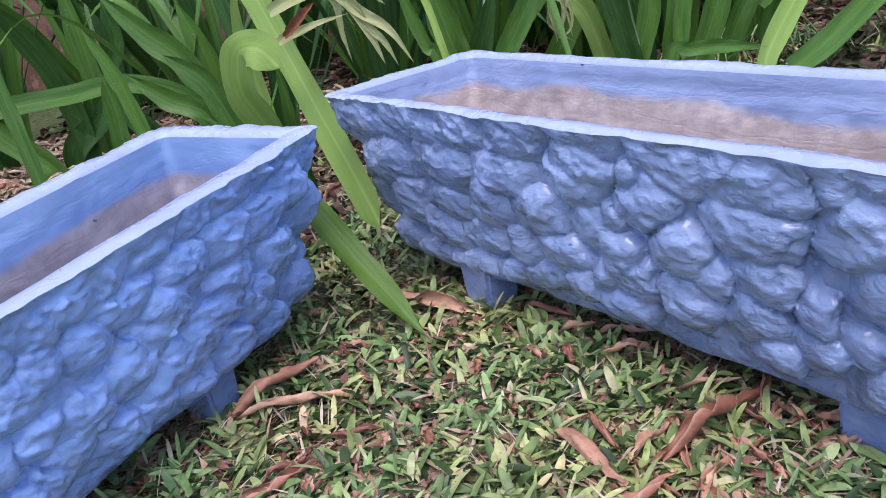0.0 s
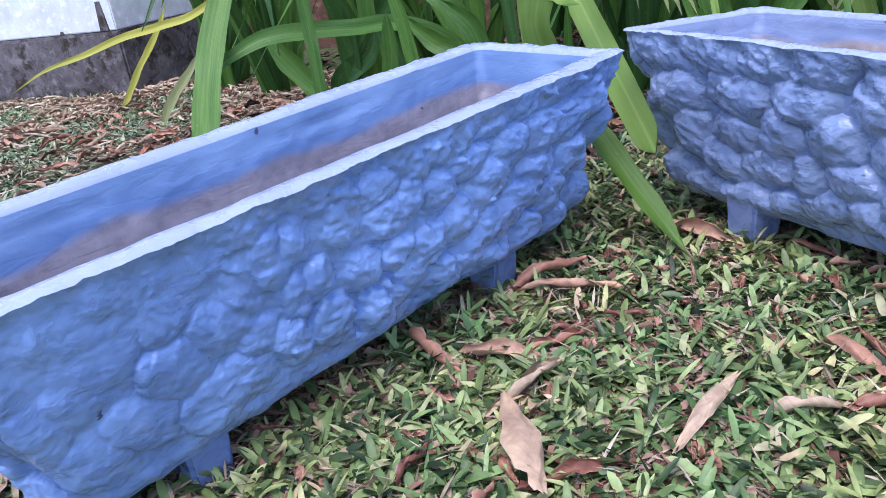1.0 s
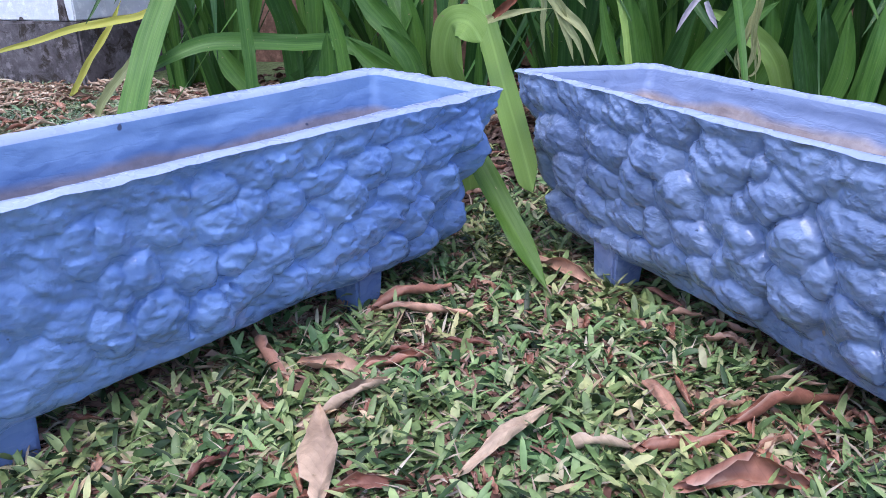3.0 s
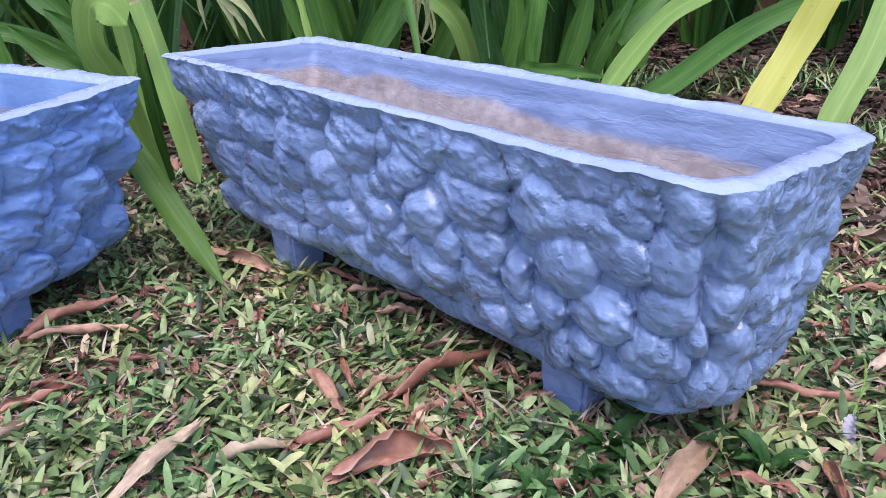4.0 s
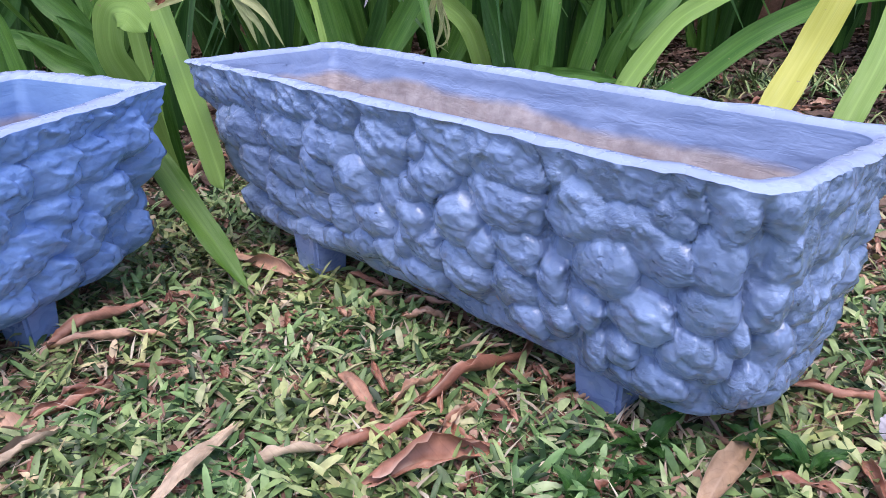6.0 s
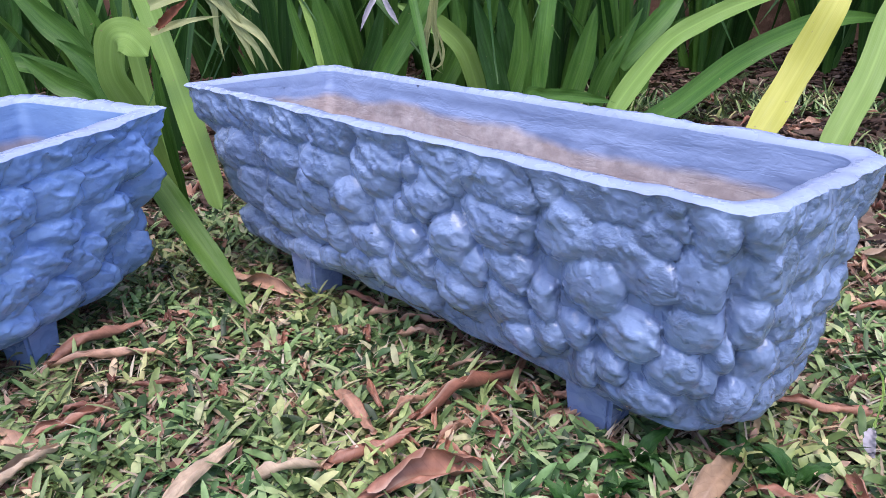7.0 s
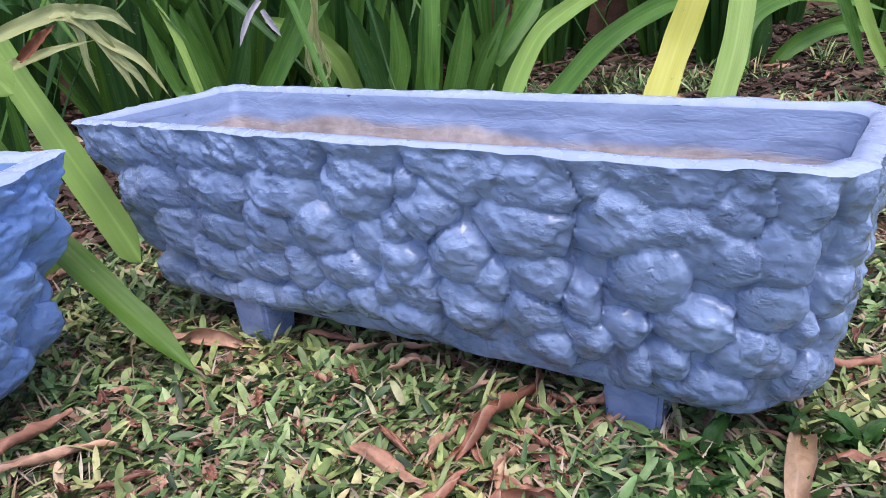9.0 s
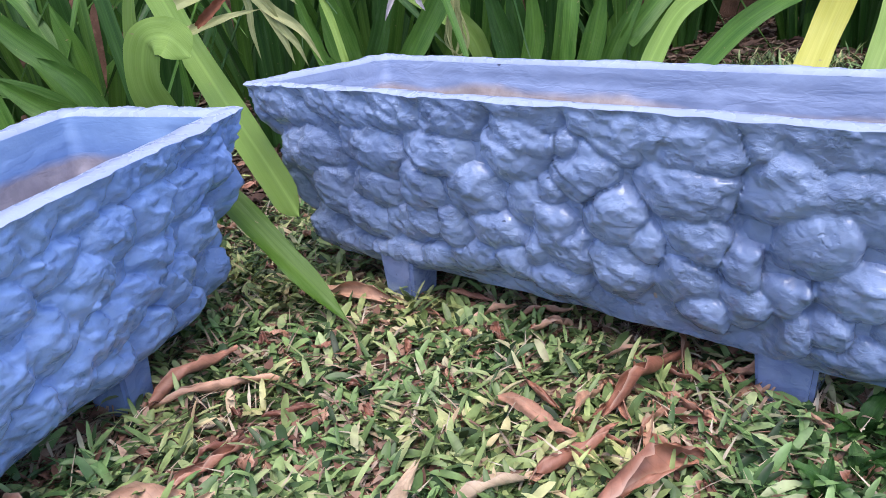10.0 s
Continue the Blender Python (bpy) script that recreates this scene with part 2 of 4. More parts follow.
def soil_material():
    k = Mat("soil", 0.9, 0.2)
    a = k.noise(3.0, 5.0, 0.6)
    b = k.noise(70.0, 5.0, 0.7)
    c = k.mix(k.ramp(a, (0.35, (0, 0, 0)), (0.65, (1, 1, 1))), (0.022, 0.018, 0.012), (0.045, 0.034, 0.023))
    c = k.mix(k.ramp(b, (0.4, (0, 0, 0)), (0.75, (1, 1, 1))), c, (0.075, 0.06, 0.035))
    turf = k.mix(b, (0.022, 0.034, 0.012), (0.06, 0.085, 0.03))
    c = k.mix(k.ramp(k.noise(1.6, 5.0, 0.65), (0.42, (0, 0, 0)), (0.56, (0.85, 0.85, 0.85))), c, turf)
    reach = k.calc("SQRT", k.calc("ADD", k.calc("POWER", k.axis(0), 2.0), k.calc("POWER", k.calc("SUBTRACT", k.axis(1), 1.0), 2.0)))
    sward = k.mix(k.ramp(k.noise(40.0, 6.0, 0.7), (0.35, (0, 0, 0)), (0.65, (1, 1, 1))), (0.03, 0.045, 0.018), (0.12, 0.155, 0.065))
    c = k.mix(k.ramp(k.calc("ADD", k.calc("MULTIPLY", reach, 0.25), k.calc("MULTIPLY", a, 0.3)), (0.42, (0, 0, 0)), (0.62, (0.9, 0.9, 0.9))), c, sward)
    k.color(c).bump(b, 0.8, 0.01)
    return k.m


def plaster_material(name, base, dark, moss, damp):
    """Weathered wall render: blotches, lichen and dark damp patches."""
    k = Mat(name, 0.85, 0.25)
    a = k.noise(8.0, 7.0, 0.7)
    c = k.mix(k.ramp(a, (0.38, (0, 0, 0)), (0.62, (1, 1, 1))), dark, base)
    c = k.mix(k.ramp(k.noise(13.0, 6.0, 0.7, None, 0.6), (0.50, (0, 0, 0)), (0.60, (damp, damp, damp))), c, moss)
    c = k.mix(k.ramp(k.noise(24.0, 6.0, 0.72), (0.52, (0, 0, 0)), (0.66, (0.7, 0.7, 0.7))), c, tuple(min(1, v * 1.7) for v in base))
    k.color(c).bump(k.noise(45.0, 6.0, 0.7), 0.6, 0.008)
    return k.m


MAT_SOIL = soil_material()
MAT_PLINTH = plaster_material("weathered_cement", (0.165, 0.145, 0.155), (0.065, 0.055, 0.057), (0.04, 0.03, 0.022), 0.95)
MAT_WHITE = plaster_material("white_wall_paint", (0.78, 0.79, 0.82), (0.68, 0.69, 0.72), (0.30, 0.29, 0.28), 0.12)
MAT_BROWN = plaster_material("brown_wall_render", (0.21, 0.115, 0.085), (0.13, 0.07, 0.05), (0.05, 0.035, 0.022), 0.5)


# ---- building helpers ----
def mesh_object(name, verts, faces, material, parent=None, smooth=True, uv=None):
    me = bpy.data.meshes.new(name)
    me.from_pydata([tuple(v) for v in verts], [], [tuple(f) for f in faces])
    me.materials.append(material)
    if smooth:
        me.polygons.foreach_set("use_smooth", [True] * len(me.polygons))
    if uv is not None:
        layer = me.uv_layers.new(name="UVMap")
        loops = np.empty(len(me.loops), int)
        me.loops.foreach_get("vertex_index", loops)
        layer.data.foreach_set("uv", np.asarray(uv, float)[loops].ravel())
    me.update()
    ob = new(name, me)
    ob.parent = parent
    return ob


def part(name, bm, material, parent, label="", smooth=False):
    me = bpy.data.meshes.new(name)
    bm.to_mesh(me)
    bm.free()
    me.materials.append(material)
    if smooth:
        me.polygons.foreach_set("use_smooth", [True] * len(me.polygons))
    ob = new(name, me)
    ob.parent = parent
    return tagged(ob, label)


def block(lo, hi, bevel=0.004, taper=0.0):
    """A bevelled box from corner to corner; taper narrows its foot."""
    bm = bmesh.new()
    bmesh.ops.create_cube(bm, size=1.0)
    lo, hi = Vector(lo), Vector(hi)
    for v in bm.verts:
        s = 1.0 - taper * (0.5 - v.co.z)
        v.co = Vector(((lo.x + hi.x) / 2 + v.co.x * s * (hi.x - lo.x), (lo.y + hi.y) / 2 + v.co.y * s * (hi.y - lo.y), (lo.z + hi.z) / 2 + v.co.z * (hi.z - lo.z)))
    if bevel:
        bmesh.ops.bevel(bm, geom=bm.edges[:], offset=bevel, segments=2, affect="EDGES")
    return bm


def lumps(p, scale, seed):
    """Smooth value noise on rows of 3D points, from -1 to 1."""
    q = np.asarray(p, float) * scale + seed * 17.31
    i = np.floor(q).astype(np.int64)
    f = q - i
    f = f * f * (3 - 2 * f)
    out = 0.0
    for dx in (0, 1):
        for dy in (0, 1):
            for dz in (0, 1):
                n = (i[..., 0] + dx) * 73856093 ^ (i[..., 1] + dy) * 19349663 ^ (i[..., 2] + dz) * 83492791
                n = (n ^ (n >> 13)) * 1274126177 & 0x7FFFFFFF
                h = (n % 100003) / 50001.5 - 1.0
                w = (f[..., 0] if dx else 1 - f[..., 0]) * (f[..., 1] if dy else 1 - f[..., 1]) * (f[..., 2] if dz else 1 - f[..., 2])
                out = out + h * w
    return out


# ---- ground ----
def ground_height(x, y):
    p = np.stack([np.asarray(x, float), np.asarray(y, float), np.zeros_like(np.asarray(x, float))], -1)
    return 0.006 * lumps(p, 2.3, 3) + 0.003 * lumps(p, 9.0, 5) - 0.004


def build_ground():
    near = np.linspace(-1, 1, 121)
    line = np.sign(near) * (np.abs(near) * 2.2 + np.abs(near) ** 6 * 60)
    xs, ys = line, line + 1.0
    gx, gy = np.meshgrid(xs, ys)
    verts = np.stack([gx, gy, ground_height(gx, gy)], -1).reshape(-1, 3)
    n = len(xs)
    faces = [(r * n + c, r * n + c + 1, (r + 1) * n + c + 1, (r + 1) * n + c) for r in range(n - 1) for c in range(n - 1)]
    ob = mesh_object("ground", verts, faces, MAT_SOIL)
    return tagged(ob, "dark garden soil under thin lawn and leaf litter", "ground", kind="structure")


build_ground()

# ---- planters ----
LENGTH, WIDTH, TOP = 0.800, 0.238, 0.262
PERIMETER = 2 * (LENGTH + WIDTH)


def outline(s, t, grow=0.0, radius=None, inset=(0, 0, 0), east_round=0.0):
    """Points of the planter's outer wall: s along the rim's outline, t from 0 at the belly to 1 at the rim."""
    s = np.mod(s, PERIMETER)
    drop = (1 - t) ** 1.1
    side, west, east = inset
    if radius is None:
        radius = 0.010 + 0.026 * np.minimum(1, (1 - t) * 1.6)
    radius = radius + east_round * ((s > LENGTH * 0.5) & (s < LENGTH * 1.5 + WIDTH))
    x0, x1 = west * drop - grow, LENGTH - east * drop + grow
    y0, y1 = side * drop - grow, WIDTH - side * drop + grow
    u, v = np.empty_like(s), np.empty_like(s)
    a, b, c = LENGTH, LENGTH + WIDTH, 2 * LENGTH + WIDTH
    u = np.where(s < a, s / LENGTH, np.where(s < b, 1.0, np.where(s < c, (c - s) / LENGTH, 0.0)))
    v = np.where(s < a, 0.0, np.where(s < b, (s - a) / WIDTH, np.where(s < c, 1.0, (PERIMETER - s) / WIDTH)))
    x, y = x0 + (x1 - x0) * u, y0 + (y1 - y0) * v
    cx, cy = np.clip(x, x0 + radius, x1 - radius), np.clip(y, y0 + radius, y1 - radius)
    dx, dy = x - cx, y - cy
    both = (np.abs(dx) > 1e-9) & (np.abs(dy) > 1e-9)
    d = np.hypot(dx, dy)
    k = np.where(both, np.minimum(radius / np.maximum(d, 1e-9), 1.0), 1.0)
    x, y = cx + dx * k, cy + dy * k
    return x, y


def skewed(P, back):
    """Shifts the two back corners of a planter's plan, as its mould was not quite square."""
    wx, wy, ex, ey = back
    u, v = np.clip(P[..., 0] / LENGTH, 0, 1), np.clip(P[..., 1] / WIDTH, 0, 1)
    Q = P.copy()
    Q[..., 0] += v * (wx * (1 - u) + ex * u)
    Q[..., 1] += v * (wy * (1 - u) + ey * u)
    return Q


def stone_layout(front, seed):
    """Centres of the moulded stones: the front as given, the other sides in staggered courses."""
    rng = random.Random(seed)
    stones = [(s, z, u / 1000, v / 1000) for s, z, u, v in front]
    for start, end in ((LENGTH + 0.03, LENGTH + WIDTH - 0.01), (LENGTH + WIDTH + 0.03, 2 * LENGTH + WIDTH - 0.01), (2 * LENGTH + WIDTH + 0.03, PERIMETER - 0.02)):
        for row, z in enumerate((0.075, 0.118, 0.162, 0.204, 0.243)):
            s = start + (0.03 if row % 2 else 0.0)
            while s < end:
                stones.append((s + rng.uniform(-0.008, 0.008), z + rng.uniform(-0.010, 0.010), rng.uniform(0.026, 0.038), rng.uniform(0.021, 0.028)))
                s += rng.uniform(0.048, 0.070)
    return stones


def slabs(S, Z, seed, a, b, soft):
    """Trowelled facets about a by b metres: each a small tilted plane, meeting its neighbours in a crease."""
    rng = np.random.RandomState(seed)
    table = rng.uniform(-1, 1, (64, 64, 5))
    u, v = S / a, Z / b
    iu, iv = np.floor(u).astype(int), np.floor(v).astype(int)
    num, den = np.zeros(S.shape), np.full(S.shape, 1e-12)
    for di in (-1, 0, 1):
        for dj in (-1, 0, 1):
            q = table[(iu + di) % 64, (iv + dj) % 64]
            x, y = u - (iu + di + 0.5 + 0.45 * q[..., 0]), v - (iv + dj + 0.5 + 0.45 * q[..., 1])
            w = np.exp(-(x * x + y * y) / soft)
            num += w * (0.5 * q[..., 2] + 0.9 * q[..., 3] * x + 0.9 * q[..., 4] * y)
            den += w
    return num / den


def build_planter(front, seed, swell, spread, rough, trowel, inset, belly, even, east_round, rim_w, back, feet, m, label, paint, basin_mat, foot_mat):
    rng = np.random.RandomState(seed)
    thing = new("planter")
    thing.matrix_world = m
    tagged(thing, label, "planter", "stone-look planters")
    stones = np.array(stone_layout(front, seed))
    count = len(stones)
    high = swell * np.clip(stones[:, 3] / 0.023, 0.6, 1.15) * (0.8 + 0.35 * rng.rand(count))
    # grid over the outer wall
    nu, nv = 880, 96
    s = np.arange(nu) / nu * PERIMETER
    t = np.linspace(0, 1, nv)
    S, T = np.meshgrid(s, t)
    Z = belly + (TOP - belly) * T
    wob = np.stack([S * 1.0, Z, np.full_like(S, seed)], -1)
    Sw = S + 0.008 * lumps(wob, 22, seed) + 0.004 * lumps(wob, 70, seed + 1)
    Zw = Z + 0.006 * lumps(wob, 22, seed + 2) + 0.003 * lumps(wob, 70, seed + 3)
    tilt = rng.uniform(-0.3, 0.3, count)
    best, second = np.full(S.shape, -1e9), np.full(S.shape, -1e9)
    owner = np.zeros(S.shape, int)
    total = np.zeros(S.shape)
    for k, (cs, cz, half_w, half_h) in enumerate(stones):
        ds = np.mod(Sw - cs + PERIMETER / 2, PERIMETER) - PERIMETER / 2
        dz = Zw - cz
        a, b = (ds * math.cos(tilt[k]) + dz * math.sin(tilt[k])) / (half_w * spread), (dz * math.cos(tilt[k]) - ds * math.sin(tilt[k])) / (half_h * spread)
        q = a * a + b * b
        h = high[k] * np.where(q < 1, np.maximum(1.0 - q, 0) ** 0.55 - 0.35, -0.35 - 0.9 * (np.sqrt(q) - 1))
        owner = np.where(h > best, k, owner)
        second = np.maximum(second, np.minimum(best, h))
        best = np.maximum(best, h)
        total += np.exp(np.clip(h / (0.0004 + 0.0011 * rough), -60, 60))
    H = np.log(np.maximum(total, 1e-26)) * (0.0004 + 0.0011 * rough)
    H = np.maximum(H, -0.013) - 0.002
    P3 = np.stack([S, Z, np.sin(S * 3)], -1)
    flat = np.array([1, 2.0, 1])
    H = np.where(H > 0, H * (1 - 0.45 * np.clip((T - 0.62) / 0.25, 0, 1)), H * (1 - 0.55 * np.clip((T - 0.62) / 0.25, 0, 1)))
    joint = np.exp(-(best - second) / 0.0022) * np.clip(0.25 + 1.7 * lumps(P3, 19, seed + 17), 0.0, 1.6)
    H -= 0.0062 * joint * (best > -0.012)
    H += rough * (0.0036 * lumps(P3 * flat, 28, seed + 4) + 0.0024 * lumps(P3 * flat, 58, seed + 5) + 0.0010 * lumps(P3 * np.array([1, 1.5, 1]), 115, seed + 6)) + 0.0005 * lumps(P3, 115, seed + 18) + 0.0005 * lumps(P3, 190, seed + 16)
    Sk, Zk = Sw + 0.15 * Zw, Zw + 0.25 * Sw
    H += trowel * (1.15 * slabs(Sk, Zk, seed + 9, 0.036, 0.024, 0.05) + 0.6 * slabs(Sk, Zk, seed + 10, 0.015, 0.008, 0.09))
    H = H * (1 + even * (np.clip(np.where(S < LENGTH, S, 0.4) / LENGTH, 0, 1) - 0.6))
    high_band = np.clip((T - 0.72) / 0.2, 0, 1)
    H += high_band * (0.0030 * np.abs(lumps(P3 * np.array([1, 2.6, 1]), 55, seed + 15)) - 0.001)
    near_rim = np.clip((T - 0.90) / 0.10, 0, 1)
    rim_edge = 0.004 + 0.0028 * lumps(P3, 34, seed + 7) + 0.0016 * lumps(P3, 80, seed + 8) + 0.0003 * lumps(P3, 170, seed + 22)
    H = H * (1 - near_rim ** 2) + near_rim ** 2 * rim_edge
    near_belly = np.clip(1 - T / 0.10, 0, 1)
    H = H * (1 - 0.6 * near_belly) - 0.010 * near_belly ** 2
    X0, Y0 = outline(S, T, 0.0, None, inset, east_round)
    X1, Y1 = outline(S, T, 0.004, None, inset, east_round)
    nx, ny = X1 - X0, Y1 - Y0
    ln = np.maximum(np.hypot(nx, ny), 1e-9)
    X, Y = X0 + nx / ln * H, Y0 + ny / ln * H
    ripple = 0.0022 * lumps(P3, 12, seed + 11) + 0.0012 * lumps(P3, 40, seed + 12) + 0.0003 * lumps(P3, 110, seed + 23)
    Zf = Z + ripple * near_rim + 0.003 * lumps(P3, 18, seed + 13) * near_belly
    G = skewed(np.stack([X, Y, Zf], -1), back)
    # normals of the whole skin, so that neighbouring stones meet without a seam
    du = np.roll(G, -1, 1) - np.roll(G, 1, 1)
    dv = np.gradient(G, axis=0)
    N = np.cross(du, dv)
    N /= np.maximum(np.linalg.norm(N, axis=-1, keepdims=True), 1e-12)
    shell = build_shell(thing, G, paint, belly)
    flat_g, flat_n = G.reshape(-1, 3), N.reshape(-1, 3)
    by_stone = [[] for _ in range(count)]
    for r in range(nv - 1):
        for c in range(nu):
            d = (c + 1) % nu
            by_stone[owner[r, c]].append((r * nu + c, r * nu + d, (r + 1) * nu + d, (r + 1) * nu + c))
    for quads in by_stone:
        if not quads:
            continue
        q = np.array(quads)
        ids, inv = np.unique(q, return_inverse=True)
        ob = mesh_object("stone", flat_g[ids], inv.reshape(-1, 4).tolist(), paint, shell)
        ob.data.normals_split_custom_set_from_vertices([tuple(v) for v in flat_n[ids]])
    # rim and basin
    top = G[-1]
    si = s
    ix, iy = outline(si, np.ones_like(si), -rim_w, 0.012, (0, 0, 0), east_round)
    inner = skewed(np.stack([ix, iy, TOP + 0.002 * lumps(P3[-1], 18, seed + 14)], -1), back)
    rings = [top, top * 0.86 + inner * 0.14 + np.array([0, 0, 0.0022]), (top + inner) / 2 + np.array([0, 0, 0.0028]), top * 0.12 + inner * 0.88 + np.array([0, 0, 0.0012]), inner - np.array([0, 0, 0.004])]
    ring_object("rim", rings, MAT_RIM, thing, "pale lavender-blue painted rim")
    walls = []
    for k, tz in enumerate(np.linspace(0, 1, 34)):
        bx, by = outline(si, np.full_like(si, 1.0), -rim_w - 0.034 * tz, 0.012 + 0.012 * tz, (0, 0, 0), east_round)
        z = TOP - 0.003 - (TOP - 0.003 - 0.075) * tz
        q = np.stack([bx, by, np.full_like(bx, z)], -1)
        f = min(1.0, tz * 8)
        lip = math.exp(-((z - TOP + 0.020) / 0.004) ** 2)
        bumpy = (0.0028 * lip * (0.6 + lumps(q, 9, seed + 33)) + 0.0022 * lumps(q, 30, seed + 31) + 0.0012 * lumps(q * np.array([1, 1, 2]), 80, seed + 32)) * f
        cxy = np.array([LENGTH / 2, WIDTH / 2, 0])
        away = q - cxy
        away[:, 2] = 0
        away[:, 0] *= 0.25
        away /= np.linalg.norm(away, axis=1, keepdims=True)
        walls.append(skewed(q + away * bumpy[:, None], back))
    floor = [walls[-1] * 0.5 + np.array([LENGTH / 2, WIDTH / 2, 0.073]) * 0.5, np.tile(np.array([[LENGTH / 2, WIDTH / 2, 0.073]]), (nu, 1)) + (walls[-1] - walls[-1].mean(0)) * 0.002]
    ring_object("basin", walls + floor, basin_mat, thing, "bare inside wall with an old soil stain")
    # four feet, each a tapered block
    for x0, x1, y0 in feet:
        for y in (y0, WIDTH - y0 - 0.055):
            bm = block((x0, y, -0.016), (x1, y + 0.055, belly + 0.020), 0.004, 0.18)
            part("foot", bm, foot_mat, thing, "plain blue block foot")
    return thing


def ring_object(name, rings, material, parent, label=""):
    n = len(rings[0])
    verts = np.concatenate(rings)
    faces = []
    for r in range(len(rings) - 1):
        for c in range(n):
            d = (c + 1) % n
            faces.append((r * n + c, r * n + d, (r + 1) * n + d, (r + 1) * n + c))
    return tagged(mesh_object(name, verts, faces, material, parent), label)


def build_shell(thing, G, paint, belly):
    """The cement core behind the stones, with the belly that closes it below."""
    low = G[0]
    mid = np.array([LENGTH / 2, WIDTH / 2, belly])
    rings = []
    for r in (0, 32, 62, 90):
        q = G[r].copy()
        q[:, :2] = mid[:2] + (q[:, :2] - mid[:2]) * np.array([0.975, 0.90])
        rings.append(q)
    rings = [low * 0.02 + np.array([LENGTH / 2, WIDTH / 2, belly - 0.004]) * 0.98, low * 0.8 + np.array([LENGTH / 2, WIDTH / 2, belly - 0.004]) * 0.2, low] + rings
    return ring_object("core", rings, paint, thing)


# moulded stones of the two fronts: place along the rim, height (metres), half width and half height (millimetres)
COBBLES_WEST = [(0.024, 0.069, 34, 22), (0.052, 0.238, 34, 17), (0.072, 0.181, 40, 25), (0.086, 0.055, 40, 20), (0.093, 0.136, 28, 26), (0.141, 0.103, 31, 21), (0.157, 0.242, 40, 19), (0.167, 0.057, 37, 19), (0.177, 0.147, 31, 21), (0.19, 0.192, 39, 24), (0.199, 0.108, 20, 17), (0.233, 0.24, 30, 19), (0.241, 0.069, 25, 16), (0.242, 0.118, 21, 18), (0.255, 0.158, 30, 23), (0.286, 0.201, 38, 23), (0.289, 0.115, 22, 24), (0.302, 0.079, 35, 18), (0.315, 0.245, 32, 19), (0.326, 0.167, 30, 25), (0.349, 0.126, 27, 21), (0.366, 0.092, 22, 22)]
COBBLES_MIDDLE = [(0.394, 0.216, 34, 28), (0.396, 0.16, 23, 20), (0.398, 0.11, 15, 18), (0.401, 0.25, 31, 14), (0.412, 0.077, 28, 19), (0.427, 0.174, 15, 13), (0.428, 0.136, 28, 25), (0.442, 0.121, 29, 24), (0.451, 0.215, 16, 16), (0.467, 0.201, 35, 24), (0.488, 0.108, 31, 26), (0.495, 0.163, 28, 26), (0.495, 0.236, 32, 22), (0.522, 0.138, 15, 19), (0.542, 0.24, 15, 18), (0.562, 0.196, 34, 27), (0.563, 0.106, 29, 24), (0.571, 0.236, 32, 25), (0.574, 0.151, 26, 25), (0.576, 0.08, 22, 19), (0.616, 0.096, 20, 19), (0.619, 0.134, 15, 21)]
COBBLES_EAST = [(0.619, 0.25, 15, 18), (0.642, 0.205, 28, 23), (0.654, 0.112, 15, 19), (0.665, 0.25, 25, 18), (0.668, 0.073, 15, 18), (0.668, 0.166, 25, 24), (0.676, 0.21, 15, 17), (0.696, 0.209, 15, 14), (0.697, 0.082, 18, 19), (0.706, 0.129, 26, 25), (0.709, 0.246, 15, 13), (0.717, 0.193, 24, 19), (0.723, 0.065, 31, 16), (0.725, 0.227, 15, 12), (0.743, 0.242, 15, 12), (0.754, 0.108, 22, 19), (0.761, 0.2, 18, 20), (0.766, 0.154, 23, 21), (0.769, 0.241, 16, 19), (0.786, 0.101, 15, 14), (0.799, 0.134, 15, 19)]
LUMPS_WEST = [(0.004, 0.247, 15, 12), (0.012, 0.209, 15, 20), (0.028, 0.157, 16, 23), (0.028, 0.242, 18, 12), (0.048, 0.109, 22, 17), (0.062, 0.171, 19, 18), (0.084, 0.223, 21, 14), (0.087, 0.187, 24, 18), (0.095, 0.117, 28, 19), (0.135, 0.15, 23, 24), (0.146, 0.198, 19, 16), (0.159, 0.098, 31, 26), (0.182, 0.165, 28, 19), (0.197, 0.106, 23, 23), (0.211, 0.191, 16, 19), (0.213, 0.137, 19, 20), (0.236, 0.244, 15, 12), (0.251, 0.204, 19, 19), (0.252, 0.11, 18, 23), (0.267, 0.156, 15, 19), (0.278, 0.208, 15, 13)]
LUMPS_MIDDLE = [(0.294, 0.16, 17, 18), (0.302, 0.105, 21, 22), (0.33, 0.201, 17, 15), (0.34, 0.23, 19, 12), (0.354, 0.143, 21, 19), (0.364, 0.086, 21, 21), (0.383, 0.229, 21, 13), (0.39, 0.193, 22, 19), (0.391, 0.094, 17, 16), (0.397, 0.146, 19, 17), (0.419, 0.107, 21, 19), (0.423, 0.205, 15, 16), (0.425, 0.238, 22, 13), (0.443, 0.133, 29, 21), (0.465, 0.193, 22, 20), (0.465, 0.244, 23, 13), (0.469, 0.084, 24, 20), (0.497, 0.141, 25, 19), (0.508, 0.247, 25, 13), (0.51, 0.206, 26, 17), (0.52, 0.096, 27, 20)]
